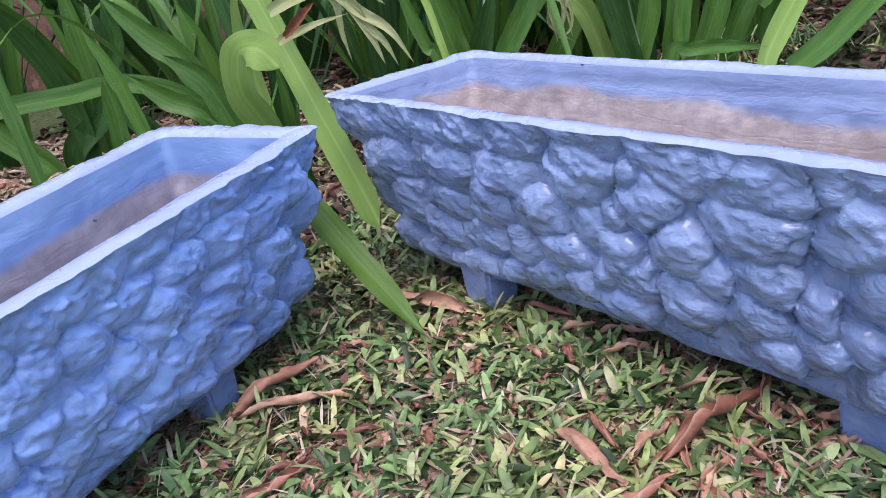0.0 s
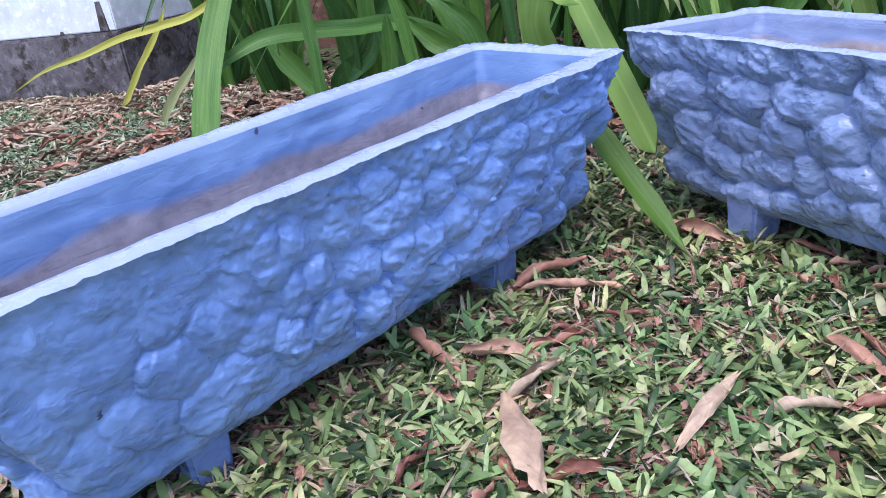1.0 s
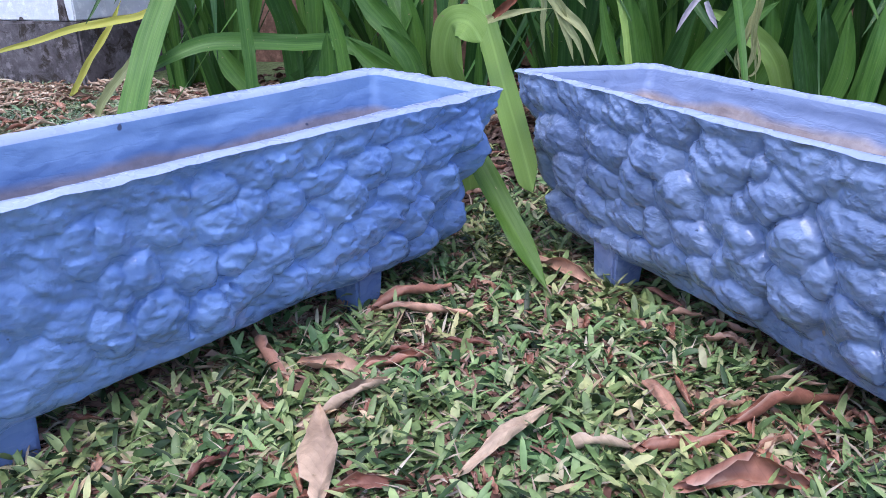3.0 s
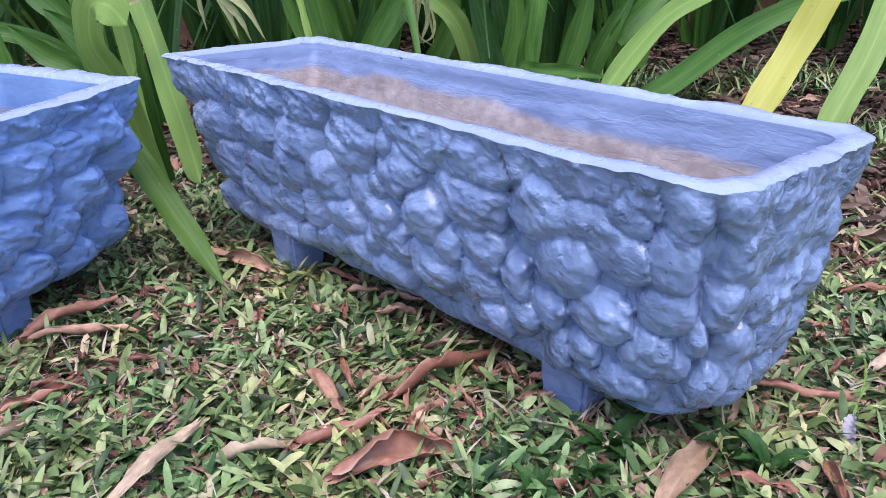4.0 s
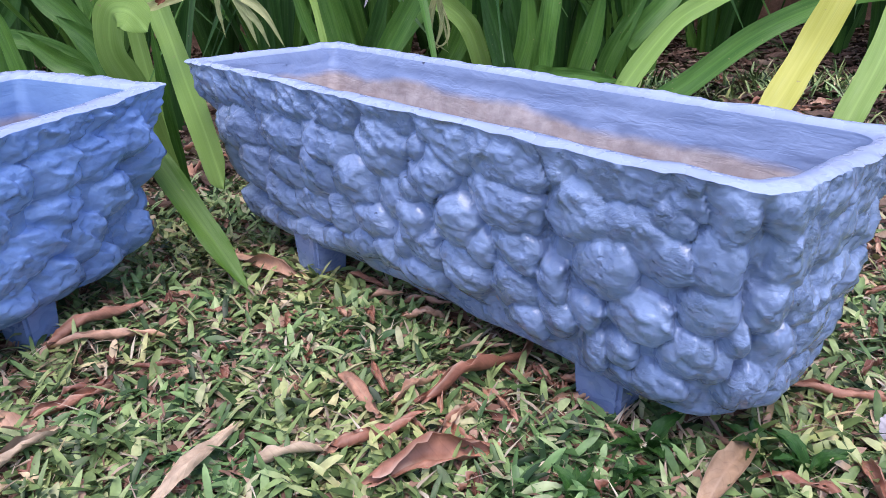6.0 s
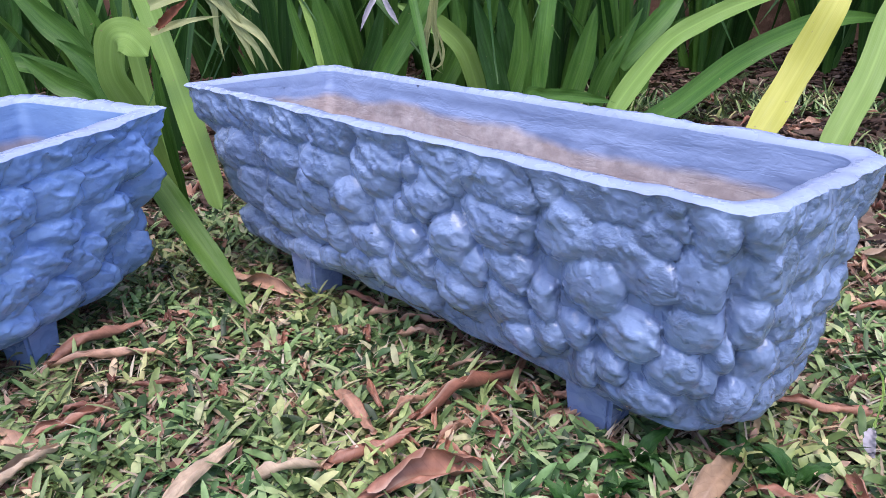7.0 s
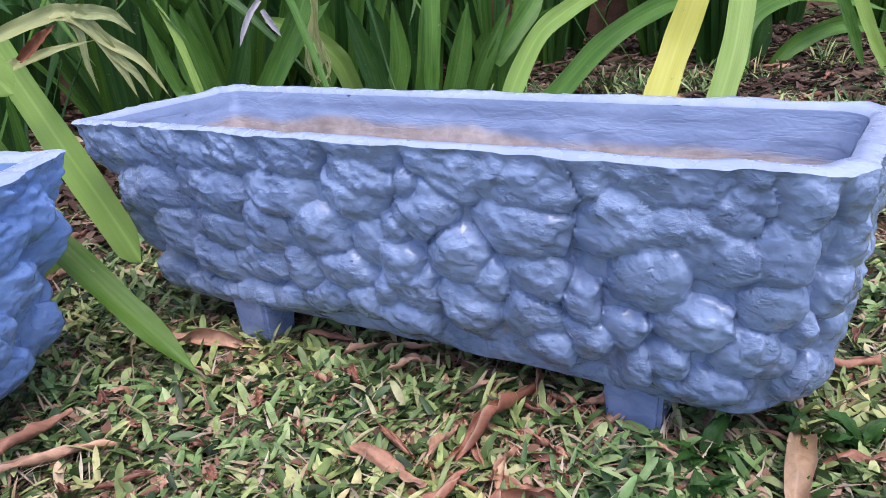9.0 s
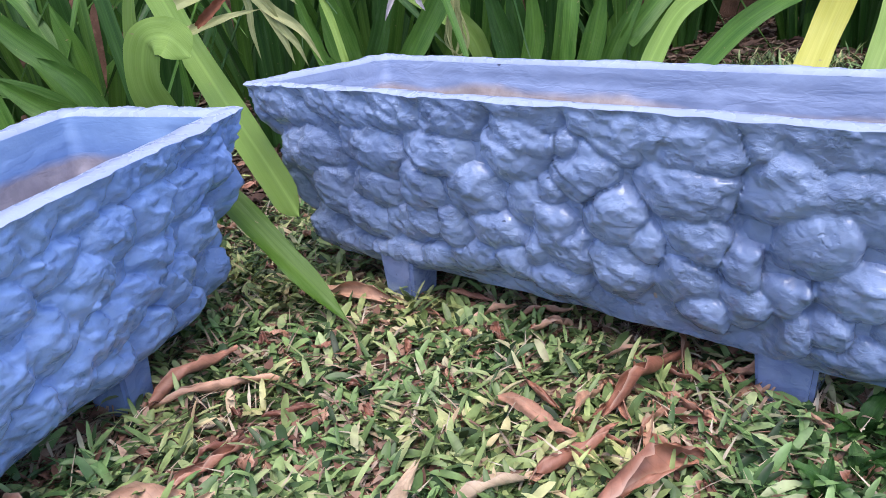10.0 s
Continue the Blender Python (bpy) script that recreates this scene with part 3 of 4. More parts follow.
LUMPS_EAST = [(0.536, 0.156, 22, 17), (0.553, 0.112, 22, 20), (0.554, 0.25, 28, 14), (0.555, 0.172, 27, 21), (0.581, 0.067, 28, 19), (0.588, 0.203, 25, 19), (0.59, 0.114, 24, 19), (0.604, 0.247, 25, 13), (0.616, 0.132, 28, 20), (0.641, 0.163, 25, 19), (0.643, 0.074, 30, 23), (0.644, 0.202, 28, 19), (0.65, 0.25, 31, 13), (0.681, 0.113, 28, 22), (0.7, 0.198, 31, 19), (0.719, 0.06, 24, 21), (0.72, 0.25, 21, 12), (0.725, 0.15, 25, 20), (0.751, 0.215, 20, 21)]

RIM = Matrix.Translation((0, 0, 0.262))
POSE_A = pose(-0.316, 0.330, -0.012, 0, 0, 66.25) @ RIM @ pose(0, 0, 0, 2.4, -0.85, 0) @ RIM.inverted() @ Matrix.Diagonal((1.013, 1, 1, 1))
POSE_B = pose(-0.003, 1.186, 0.009, 0, 0, -45.8) @ RIM @ pose(0, 0, 0, -2.0, 0.15, 0) @ RIM.inverted()
build_planter(LUMPS_WEST + LUMPS_MIDDLE + LUMPS_EAST, 11, 0.0170, 1.36, 0.30, 0.0038, (0.044, 0.068, 0.024), 0.047, 1.15, 0.0, 0.026, (0.0, -0.026, -0.008, 0.0), ((0.160, 0.206, 0.050), (0.585, 0.632, 0.050)), POSE_A, "long blue-painted cement planter with moulded stone sides, empty", MAT_STONE_A, MAT_BASIN_A, MAT_FOOT_A)
build_planter(COBBLES_WEST + COBBLES_MIDDLE + COBBLES_EAST, 23, 0.0225, 1.34, 0.50, 0.0020, (0.044, 0.044, 0.032), 0.040, 0.0, 0.022, 0.018, (0.015, 0.0, 0.008, -0.012), ((0.166, 0.218, 0.036), (0.610, 0.667, 0.052)), POSE_B, "long blue cement planter with bulging cobble sides, its paint greyed for warm light, soil-stained inside", MAT_STONE_B, MAT_BASIN_B, MAT_FOOT_B)


def in_planter(x, y, margin=0.0):
    """Whether ground points lie under a planter."""
    hit = np.zeros(np.shape(x), bool)
    for m in (POSE_A, POSE_B):
        i = m.inverted()
        u = i[0][0] * x + i[0][1] * y + i[0][3]
        v = i[1][0] * x + i[1][1] * y + i[1][3]
        hit |= (u > 0.03 - margin) & (u < LENGTH - 0.03 + margin) & (v > 0.02 - margin) & (v < WIDTH - 0.02 + margin)
    return hit


# ---- walls ----
def build_walls():
    house = new("wall_west")
    tagged(house, "white-painted house wall on a mossy grey cement plinth", "wall", kind="structure")
    part("plinth", block((-7.0, 2.28, -0.1), (-1.85, 7.0, 0.222), 0.008), MAT_PLINTH, house, "grey cement plinth with moss and lichen")
    part("upper_wall", block((-7.0, 2.30, 0.224), (-1.87, 6.98, 2.9), 0.004), MAT_WHITE, house, "white wall paint with drip marks")
    for x, w, h in ((-1.93, 0.022, 0.10), (-2.12, 0.010, 0.012)):
        part("peeling_patch", block((x, 2.2965, 0.2245), (x + w, 2.30, 0.2245 + h), 0.001, -0.8), MAT_PLINTH, house, "grey bare patch in the paint")
    back = part("wall_north", block((-1.85, 3.05, -0.1), (7.0, 3.25, 1.3), 0.01), MAT_BROWN, None)
    tagged(back, "weathered brown rendered garden wall behind the plants", "wall", kind="structure")


build_walls()


# ---- strap-leaved plants ----
def strap_mesh(name, pts, width, fold=0.42, tip=0.35, twist=0.0, base=0.8, steps=22, seed=0, face=None):
    """A strap leaf along a smooth spine through pts: creased along the middle, tapered to its tip."""
    pts = [Vector(p) for p in pts]
    knots = [pts[0] * 2 - pts[1]] + pts + [pts[-1] * 2 - pts[-2]]
    spine = []
    for i in range(1, len(knots) - 2):
        for k in range(steps):
            t = k / steps
            a, b, c, d = knots[i - 1:i + 3]
            spine.append(0.5 * ((2 * b) + (c - a) * t + (2 * a - 5 * b + 4 * c - d) * t * t + (3 * b - a - 3 * c + d) * t ** 3))
    spine.append(pts[-1])
    n = len(spine)
    verts, uv, faces = [], [], []
    rng = random.Random(seed)
    ph = rng.uniform(0, 6)
    for i, p in enumerate(spine):
        f = i / (n - 1)
        along = (spine[min(i + 1, n - 1)] - spine[max(i - 1, 0)]).normalized()
        side = along.cross(Vector((math.sin(ph) * 0.2, math.cos(ph) * 0.2, 1.0)))
        if abs(along.z) > 0.93:
            side = along.cross(Vector((0.25, -1.0, 0.12)))
        if face is not None:
            side = along.cross(Vector(face))
        side.normalize()
        side = Matrix.Rotation(twist * f + 0.06 * math.sin(7 * f + ph), 3, along) @ side
        up = side.cross(along)
        w = width / 2 * (base + (1 - base) * min(1, f * 4)) * (1.0 if f < 1 - tip else max(0.02, (1 - ((f - 1 + tip) / tip) ** 1.8)))
        w *= 1 + 0.03 * math.sin(23 * f + ph)
        for j, a in enumerate((-1, -0.5, 0, 0.5, 1)):
            verts.append(p + side * (w * a) + up * (w * fold * (abs(a) - 0.4) + 0.0012 * math.sin(31 * f + 5 * a + ph)))
            uv.append((f, 0.5 + 0.5 * a * w / (width / 2)))
    for i in range(n - 1):
        for j in range(4):
            a = i * 5 + j
            faces.append((a, a + 1, a + 6, a + 5))
    return verts, faces, uv


def strap_leaf(parent, pts, width, material, name="leaf", label="", **kw):
    v, f, uv = strap_mesh(name, pts, width, **kw)
    return tagged(mesh_object(name, v, f, material, parent, True, uv), label)


def clump(x, y, count, seed, height=0.78, spread=0.36, width=0.034, face=None, mats=None, label="clump of dark green strap leaves rising from leaf litter"):
    """A strap-leaved plant: fans of leaves from one crown, the outer ones arching over."""
    rng = random.Random(seed)
    thing = new("strap_leaf_plant")
    thing.location = (x, y, 0)
    tagged(thing, label, "plant", "strap-leaved border plants")
    for k in range(count):
        a = rng.uniform(0, 2 * math.pi) if face is None else face + rng.gauss(0, 0.9)
        r = rng.uniform(0.0, 0.055)
        lean = rng.betavariate(1.3, 2.2) * spread * 2
        h = height * rng.uniform(0.65, 1.1)
        bx, by = r * math.cos(a), r * math.sin(a)
        dx, dy = math.cos(a) * lean, math.sin(a) * lean
        pts = [(bx, by, -0.01), (bx + dx * 0.22, by + dy * 0.22, h * 0.35), (bx + dx * 0.6, by + dy * 0.6, h * 0.72), (bx + dx * 1.15, by + dy * 1.15, h * (1.0 - 0.55 * lean / spread))]
        mat = rng.choice(mats or (MAT_BLADE, MAT_BLADE, MAT_BLADE_DARK, MAT_BLADE_DARK))
        strap_leaf(thing, pts, width * rng.uniform(0.75, 1.2), mat, seed=seed * 100 + k, fold=rng.uniform(0.15, 0.5), twist=rng.uniform(-0.7, 0.7), tip=0.5, base=0.95, steps=8)
    return thing


CLUMPS = ((-1.45, 2.30, 12), (-1.15, 2.15, 16), (-0.85, 2.25, 10), (-0.50, 2.15, 10), (-0.30, 1.85, 4), (-0.05, 1.95, 16), (0.18, 2.05, 18), (0.40, 2.10, 20), (0.62, 2.25, 20), (0.82, 2.20, 16), (-0.75, 2.5, 14), (-0.2, 2.5, 14), (0.3, 2.6, 14), (1.45, 2.45, 16), (1.75, 2.5, 16), (1.15, 2.6, 14), (2.1, 2.3, 14), (0.0, 2.75, 12), (0.65, 2.75, 12))
for k, (cx, cy, n) in enumerate(CLUMPS):
    clump(cx, cy, n, 40 + k)
# added clumps, all in the dark leaf colour, to deepen the shaded gaps
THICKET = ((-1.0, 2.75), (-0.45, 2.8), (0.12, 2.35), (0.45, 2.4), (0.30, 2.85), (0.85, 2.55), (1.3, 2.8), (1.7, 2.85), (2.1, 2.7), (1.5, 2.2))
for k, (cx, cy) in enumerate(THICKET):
    clump(cx, cy, 20, 140 + k, 0.85, 0.30, 0.040, None, (MAT_BLADE_DARK,), "added clump of dark strap leaves that blackens the gaps by the garden wall")

# single leaves, plant by plant
FACE = (0.0, -1.0, 0.3)


def plant(label):
    return tagged(new("strap_leaf_plant"), label, "plant", "strap-leaved border plants")


lead = plant("pale bent strap leaves leaning between the two planters")
strap_leaf(lead, [(-0.22, 1.62, 0.0), (-0.24, 1.62, 0.30), (-0.17, 1.50, 0.40), (-0.093, 1.383, 0.285), (0.044, 1.116, 0.114)], 0.048, MAT_BLADE_PALE, fold=0.12, tip=0.03, seed=1, face=(-0.6, -1.0, 0.5))
strap_leaf(lead, [(-0.22, 1.50, 0.0), (-0.15, 1.27, 0.20), (-0.06, 1.15, 0.165), (0.02, 1.075, 0.085), (0.090, 1.010, 0.014)], 0.034, MAT_BLADE_LIME, fold=0.25, tip=0.22, seed=2, face=(0.5, -1.0, 0.9))
strap_leaf(lead, [(-0.14, 1.42, 0.0), (-0.145, 1.36, 0.18), (-0.154, 1.314, 0.265), (-0.135, 1.29, 0.322), (-0.10, 1.27, 0.328), (-0.075, 1.262, 0.30)], 0.050, MAT_BLADE_PALE, fold=0.10, tip=0.12, seed=3, face=FACE)
strap_leaf(lead, [(-0.109, 1.3, 0.327), (-0.084, 1.29, 0.329), (-0.06, 1.29, 0.334), (-0.019, 1.3, 0.343), (0.021, 1.32, 0.346)], 0.013, MAT_BLADE_OLD, name="flower_stalk", face=FACE, tip=0.6)
strap_leaf(lead, [(-0.063, 1.285, 0.335), (-0.048, 1.28, 0.346), (-0.03, 1.28, 0.36), (-0.01, 1.28, 0.373)], 0.013, MAT_SPIKE, name="dry_bud", label="dry red-brown flower bud", face=FACE, fold=0.9, tip=0.5, base=0.5)
strap_leaf(lead, [(-0.13, 1.45, 0.0), (-0.12, 1.40, 0.16), (-0.115, 1.38, 0.30)], 0.018, MAT_BLADE, face=FACE)
yellow = plant("arching yellow and light green strap leaves beside leaf litter")
strap_leaf(yellow, [(0.894, 1.5, 0.058), (0.936, 1.53, 0.107), (1.001, 1.58, 0.187), (1.057, 1.6, 0.29), (1.116, 1.65, 0.367)], 0.058, MAT_BLADE_YELLOW, fold=0.12, seed=4, face=(-0.5, -1.0, 0.6))
strap_leaf(yellow, [(1.05, 1.53, 0.023), (1.089, 1.56, 0.08), (1.149, 1.61, 0.161), (1.205, 1.67, 0.262), (1.246, 1.72, 0.357)], 0.054, MAT_BLADE_PALE, fold=0.15, seed=5, face=(-0.5, -1.0, 0.6))
strap_leaf(yellow, [(0.768, 1.8, 0.035), (0.867, 1.87, 0.063), (1.053, 2.03, 0.13), (1.2, 2.1, 0.178), (1.348, 2.15, 0.204), (1.519, 2.2, 0.19)], 0.054, MAT_BLADE, fold=0.25, seed=6, face=(0.3, -1.0, 0.6))
strap_leaf(yellow, [(0.672, 1.66, 0.071), (0.704, 1.71, 0.115), (0.841, 1.9, 0.194), (0.947, 1.98, 0.233), (1.059, 2.03, 0.265), (1.202, 2.08, 0.283)], 0.044, MAT_BLADE_PALE, fold=0.25, seed=7, face=(0.3, -1.0, 0.6))
left = plant("upright green strap leaves behind the blue planter")
strap_leaf(left, [(-0.868, 1.33, 0.042), (-0.892, 1.39, 0.09), (-0.93, 1.48, 0.163), (-0.958, 1.58, 0.258), (-0.968, 1.68, 0.36), (-0.959, 1.76, 0.455)], 0.060, MAT_BLADE, fold=0.12, base=0.85, seed=8, face=(0.5, -1.0, 0.3))
strap_leaf(left, [(-0.743, 1.64, 0.024), (-0.748, 1.65, 0.108), (-0.753, 1.66, 0.187), (-0.761, 1.67, 0.258), (-0.769, 1.68, 0.35), (-0.776, 1.7, 0.439)], 0.030, MAT_BLADE, fold=0.2, base=0.7, seed=9, face=(0.3, -1.0, 0.2))
strap_leaf(left, [(-1.171, 1.6, 0.063), (-1.151, 1.6, 0.094), (-1.109, 1.6, 0.137), (-1.061, 1.6, 0.179), (-1.011, 1.6, 0.234)], 0.026, MAT_BLADE_OLD, name="leaf", face=FACE)
strap_leaf(left, [(-1.055, 2.05, 0.403), (-1.275, 1.98, 0.285), (-1.392, 1.95, 0.258), (-1.543, 1.95, 0.234), (-1.706, 1.95, 0.193), (-1.877, 1.95, 0.155), (-2.042, 1.95, 0.092)], 0.024, MAT_BLADE_YELLOW, face=FACE, tip=0.6)
strap_leaf(left, [(-1.685, 2.03, 0.008), (-1.659, 2.03, 0.036), (-1.578, 2.03, 0.131), (-1.476, 2.03, 0.234), (-1.419, 2.03, 0.313)], 0.024, MAT_BLADE_YELLOW, face=FACE)
folded = plant("clump of broad green strap leaves, one folded flat")
strap_leaf(folded, [(-0.905, 1.95, -0.01), (-0.917, 1.95, 0.042), (-1.001, 1.95, 0.135), (-1.065, 1.95, 0.227)], 0.062, MAT_BLADE, face=FACE)
strap_leaf(folded, [(-0.885, 2.0, -0.01), (-0.867, 2.0, 0.065), (-0.777, 2.0, 0.13), (-0.74, 2.0, 0.22)], 0.062, MAT_BLADE_DARK, face=FACE)
strap_leaf(folded, [(-0.608, 1.95, -0.01), (-0.626, 1.95, 0.066), (-0.689, 1.95, 0.169), (-0.703, 1.95, 0.241)], 0.054, MAT_BLADE_DARK, face=FACE)
strap_leaf(folded, [(-0.442, 1.9, -0.01), (-0.472, 1.9, 0.116), (-0.546, 1.9, 0.164), (-0.621, 1.9, 0.232)], 0.048, MAT_BLADE, face=FACE)
strap_leaf(folded, [(-0.639, 1.8, -0.01), (-0.633, 1.8, 0.081), (-0.623, 1.8, 0.178), (-0.621, 1.8, 0.258)], 0.044, MAT_BLADE, face=FACE)
strap_leaf(folded, [(-0.422, 1.9, 0.077), (-0.527, 1.92, 0.169), (-0.64, 1.9, 0.216), (-0.718, 1.82, 0.223), (-0.802, 1.74, 0.234), (-0.888, 1.67, 0.233), (-0.97, 1.6, 0.192), (-1.061, 1.57, 0.127)], 0.046, MAT_BLADE, face=(0.2, -1.0, 0.6), tip=0.4)
wide = plant("fan of broad mid-green strap leaves over leaf litter")
strap_leaf(wide, [(-0.83, 2.0, -0.01), (-0.833, 2.0, 0.153), (-0.836, 1.98, 0.257), (-0.857, 1.95, 0.36), (-0.88, 1.9, 0.447)], 0.062, MAT_BLADE_DARK, face=FACE)
strap_leaf(wide, [(-0.787, 2.05, -0.01), (-0.786, 2.05, 0.144), (-0.784, 2.05, 0.327), (-0.783, 2.05, 0.445)], 0.053, MAT_BLADE, face=FACE)
strap_leaf(wide, [(-0.426, 1.95, -0.01), (-0.448, 1.95, 0.085), (-0.503, 1.95, 0.229), (-0.571, 1.95, 0.306), (-0.653, 1.95, 0.409)], 0.062, MAT_BLADE, face=FACE)
strap_leaf(wide, [(-0.374, 1.85, -0.01), (-0.401, 1.85, 0.113), (-0.434, 1.85, 0.202), (-0.502, 1.85, 0.268)], 0.052, MAT_BLADE, face=FACE)
strap_leaf(wide, [(-0.47, 2.0, -0.01), (-0.471, 2.0, 0.088), (-0.474, 2.0, 0.226), (-0.503, 2.0, 0.361)], 0.062, MAT_BLADE, face=FACE)
strap_leaf(wide, [(-0.534, 1.75, -0.01), (-0.548, 1.75, 0.138), (-0.568, 1.75, 0.263), (-0.601, 1.75, 0.361)], 0.033, MAT_BLADE, face=FACE)
strap_leaf(wide, [(-0.87, 2.1, -0.01), (-0.831, 2.1, 0.153), (-0.731, 2.1, 0.28), (-0.724, 2.1, 0.388)], 0.062, MAT_BLADE_DARK, face=FACE)
middle = plant("dense clump of dark green strap leaves behind the planter")
strap_leaf(middle, [(0.133, 1.75, -0.01), (0.088, 1.75, 0.179), (0.069, 1.75, 0.209), (0.047, 1.75, 0.284), (0.032, 1.75, 0.36)], 0.025, MAT_BLADE, face=FACE)
strap_leaf(middle, [(0.139, 1.8, -0.01), (0.12, 1.8, 0.16), (0.105, 1.8, 0.239), (0.081, 1.8, 0.356)], 0.061, MAT_BLADE, face=FACE)
strap_leaf(middle, [(0.171, 1.75, -0.01), (0.211, 1.75, 0.155), (0.242, 1.75, 0.205), (0.303, 1.75, 0.275), (0.372, 1.75, 0.333)], 0.038, MAT_BLADE, face=FACE)
strap_leaf(middle, [(0.444, 1.9, -0.01), (0.404, 1.9, 0.158), (0.372, 1.9, 0.222), (0.309, 1.9, 0.271), (0.235, 1.9, 0.309)], 0.045, MAT_BLADE_PALE, face=FACE)
strap_leaf(middle, [(0.119, 1.95, -0.01), (0.149, 1.95, 0.114), (0.197, 1.95, 0.229), (0.231, 1.95, 0.339)], 0.051, MAT_BLADE_DARK, face=FACE)
strap_leaf(middle, [(0.3, 2.0, -0.01), (0.321, 2.0, 0.078), (0.38, 2.0, 0.197), (0.375, 2.0, 0.319)], 0.053, MAT_BLADE, face=FACE)
tall = plant("clump of upright strap leaves with one hanging brown-tipped leaf")
strap_leaf(tall, [(0.48, 1.85, -0.01), (0.467, 1.85, 0.09), (0.445, 1.85, 0.195), (0.411, 1.85, 0.323)], 0.049, MAT_BLADE_DARK, face=FACE)
strap_leaf(tall, [(0.504, 1.9, -0.01), (0.5, 1.9, 0.075), (0.491, 1.9, 0.194), (0.47, 1.9, 0.313)], 0.056, MAT_BLADE_DARK, face=FACE)
strap_leaf(tall, [(0.466, 1.87, -0.01), (0.482, 1.87, 0.078), (0.514, 1.87, 0.183), (0.512, 1.87, 0.31)], 0.045, MAT_BLADE, face=FACE)
strap_leaf(tall, [(0.603, 1.9, -0.01), (0.616, 1.9, 0.051), (0.653, 1.9, 0.159), (0.684, 1.9, 0.287)], 0.052, MAT_BLADE, face=FACE)
strap_leaf(tall, [(0.674, 1.95, -0.01), (0.683, 1.95, 0.031), (0.719, 1.95, 0.131), (0.798, 1.95, 0.271)], 0.046, MAT_BLADE, face=FACE)
strap_leaf(tall, [(0.782, 2.0, -0.01), (0.798, 2.0, 0.126), (0.882, 2.0, 0.206), (0.955, 2.0, 0.249)], 0.037, MAT_BLADE, face=FACE)
strap_leaf(tall, [(0.505, 1.62, -0.01), (0.505, 1.62, 0.139), (0.541, 1.63, 0.146), (0.616, 1.66, 0.133), (0.692, 1.7, 0.11)], 0.025, MAT_BLADE, face=FACE)
strap_leaf(tall, [(0.515, 1.68, 0.1), (0.516, 1.68, 0.137), (0.526, 1.68, 0.195), (0.548, 1.7, 0.295), (0.562, 1.72, 0.352)], 0.036, MAT_BLADE, face=FACE, tip=0.3)
far = plant("dark strap leaves with a hanging leaf tip")
strap_leaf(far, [(1.612, 2.2, -0.01), (1.63, 2.2, 0.031), (1.666, 2.2, 0.151)], 0.062, MAT_BLADE_DARK, face=FACE)
strap_leaf(far, [(1.605, 2.1, -0.01), (1.682, 2.1, 0.05), (1.823, 2.1, 0.085), (1.977, 2.1, 0.05)], 0.048, MAT_BLADE, face=FACE)
strap_leaf(far, [(1.447, 1.7, 0.252), (1.484, 1.7, 0.19), (1.514, 1.7, 0.126), (1.546, 1.7, 0.058)], 0.033, MAT_BLADE, face=FACE)
withered = plant("withered straw-coloured hanging leaves")
strap_leaf(withered, [(-0.105, 1.38, 0.36), (-0.052, 1.38, 0.376), (-0.016, 1.38, 0.38), (0.014, 1.38, 0.353), (0.035, 1.38, 0.301), (0.047, 1.38, 0.259)], 0.022, MAT_BLADE_OLD, face=FACE, fold=0.5, tip=0.6)
strap_leaf(withered, [(-0.037, 1.38, 0.38), (-0.012, 1.38, 0.38), (0.025, 1.38, 0.34), (0.063, 1.38, 0.306), (0.089, 1.38, 0.254)], 0.018, MAT_BLADE_OLD, face=FACE, fold=0.5, tip=0.6)
strap_leaf(withered, [(-0.009, 1.38, 0.381), (0.008, 1.38, 0.378), (0.039, 1.38, 0.37), (0.064, 1.38, 0.342)], 0.02, MAT_BLADE_OLD, face=FACE, fold=0.5, tip=0.6)
strap_leaf(withered, [(-0.017, 1.38, 0.374), (-0.005, 1.38, 0.351), (-0.006, 1.38, 0.314), (-0.001, 1.38, 0.271)], 0.01, MAT_BLADE_OLD, face=FACE, fold=0.5, tip=0.6)
strap_leaf(withered, [(0.005, 1.38, 0.365), (0.03, 1.38, 0.321), (0.052, 1.38, 0.291), (0.066, 1.38, 0.254)], 0.012, MAT_BLADE_OLD, face=FACE, fold=0.5, tip=0.6)
strap_leaf(withered, [(0.328, 1.66, 0.386), (0.321, 1.66, 0.301), (0.308, 1.66, 0.252), (0.315, 1.66, 0.192)], 0.01, MAT_BLADE_OLD, face=FACE, fold=0.5, tip=0.5)
strap_leaf(withered, [(0.338, 1.66, 0.385), (0.329, 1.66, 0.29), (0.331, 1.66, 0.24), (0.311, 1.66, 0.188)], 0.01, MAT_BLADE_OLD, face=FACE, fold=0.5, tip=0.5)
strap_leaf(withered, [(0.346, 1.66, 0.385), (0.33, 1.66, 0.28), (0.338, 1.66, 0.229), (0.342, 1.66, 0.195)], 0.005, MAT_BLADE_OLD, face=FACE, fold=0.5, tip=0.5)
strap_leaf(withered, [(0.334, 1.66, 0.386), (0.327, 1.66, 0.31), (0.311, 1.66, 0.232), (0.324, 1.66, 0.189)], 0.005, MAT_BLADE_OLD, face=FACE, fold=0.5, tip=0.5)
strap_leaf(withered, [(0.329, 1.66, 0.29), (0.344, 1.66, 0.238), (0.337, 1.66, 0.208), (0.31, 1.66, 0.196)], 0.005, MAT_BLADE_OLD, face=FACE, fold=0.5, tip=0.5)
strap_leaf(withered, [(0.312, 1.66, 0.272), (0.302, 1.66, 0.233), (0.314, 1.66, 0.211), (0.343, 1.66, 0.189)], 0.005, MAT_BLADE_OLD, face=FACE, fold=0.5, tip=0.5)
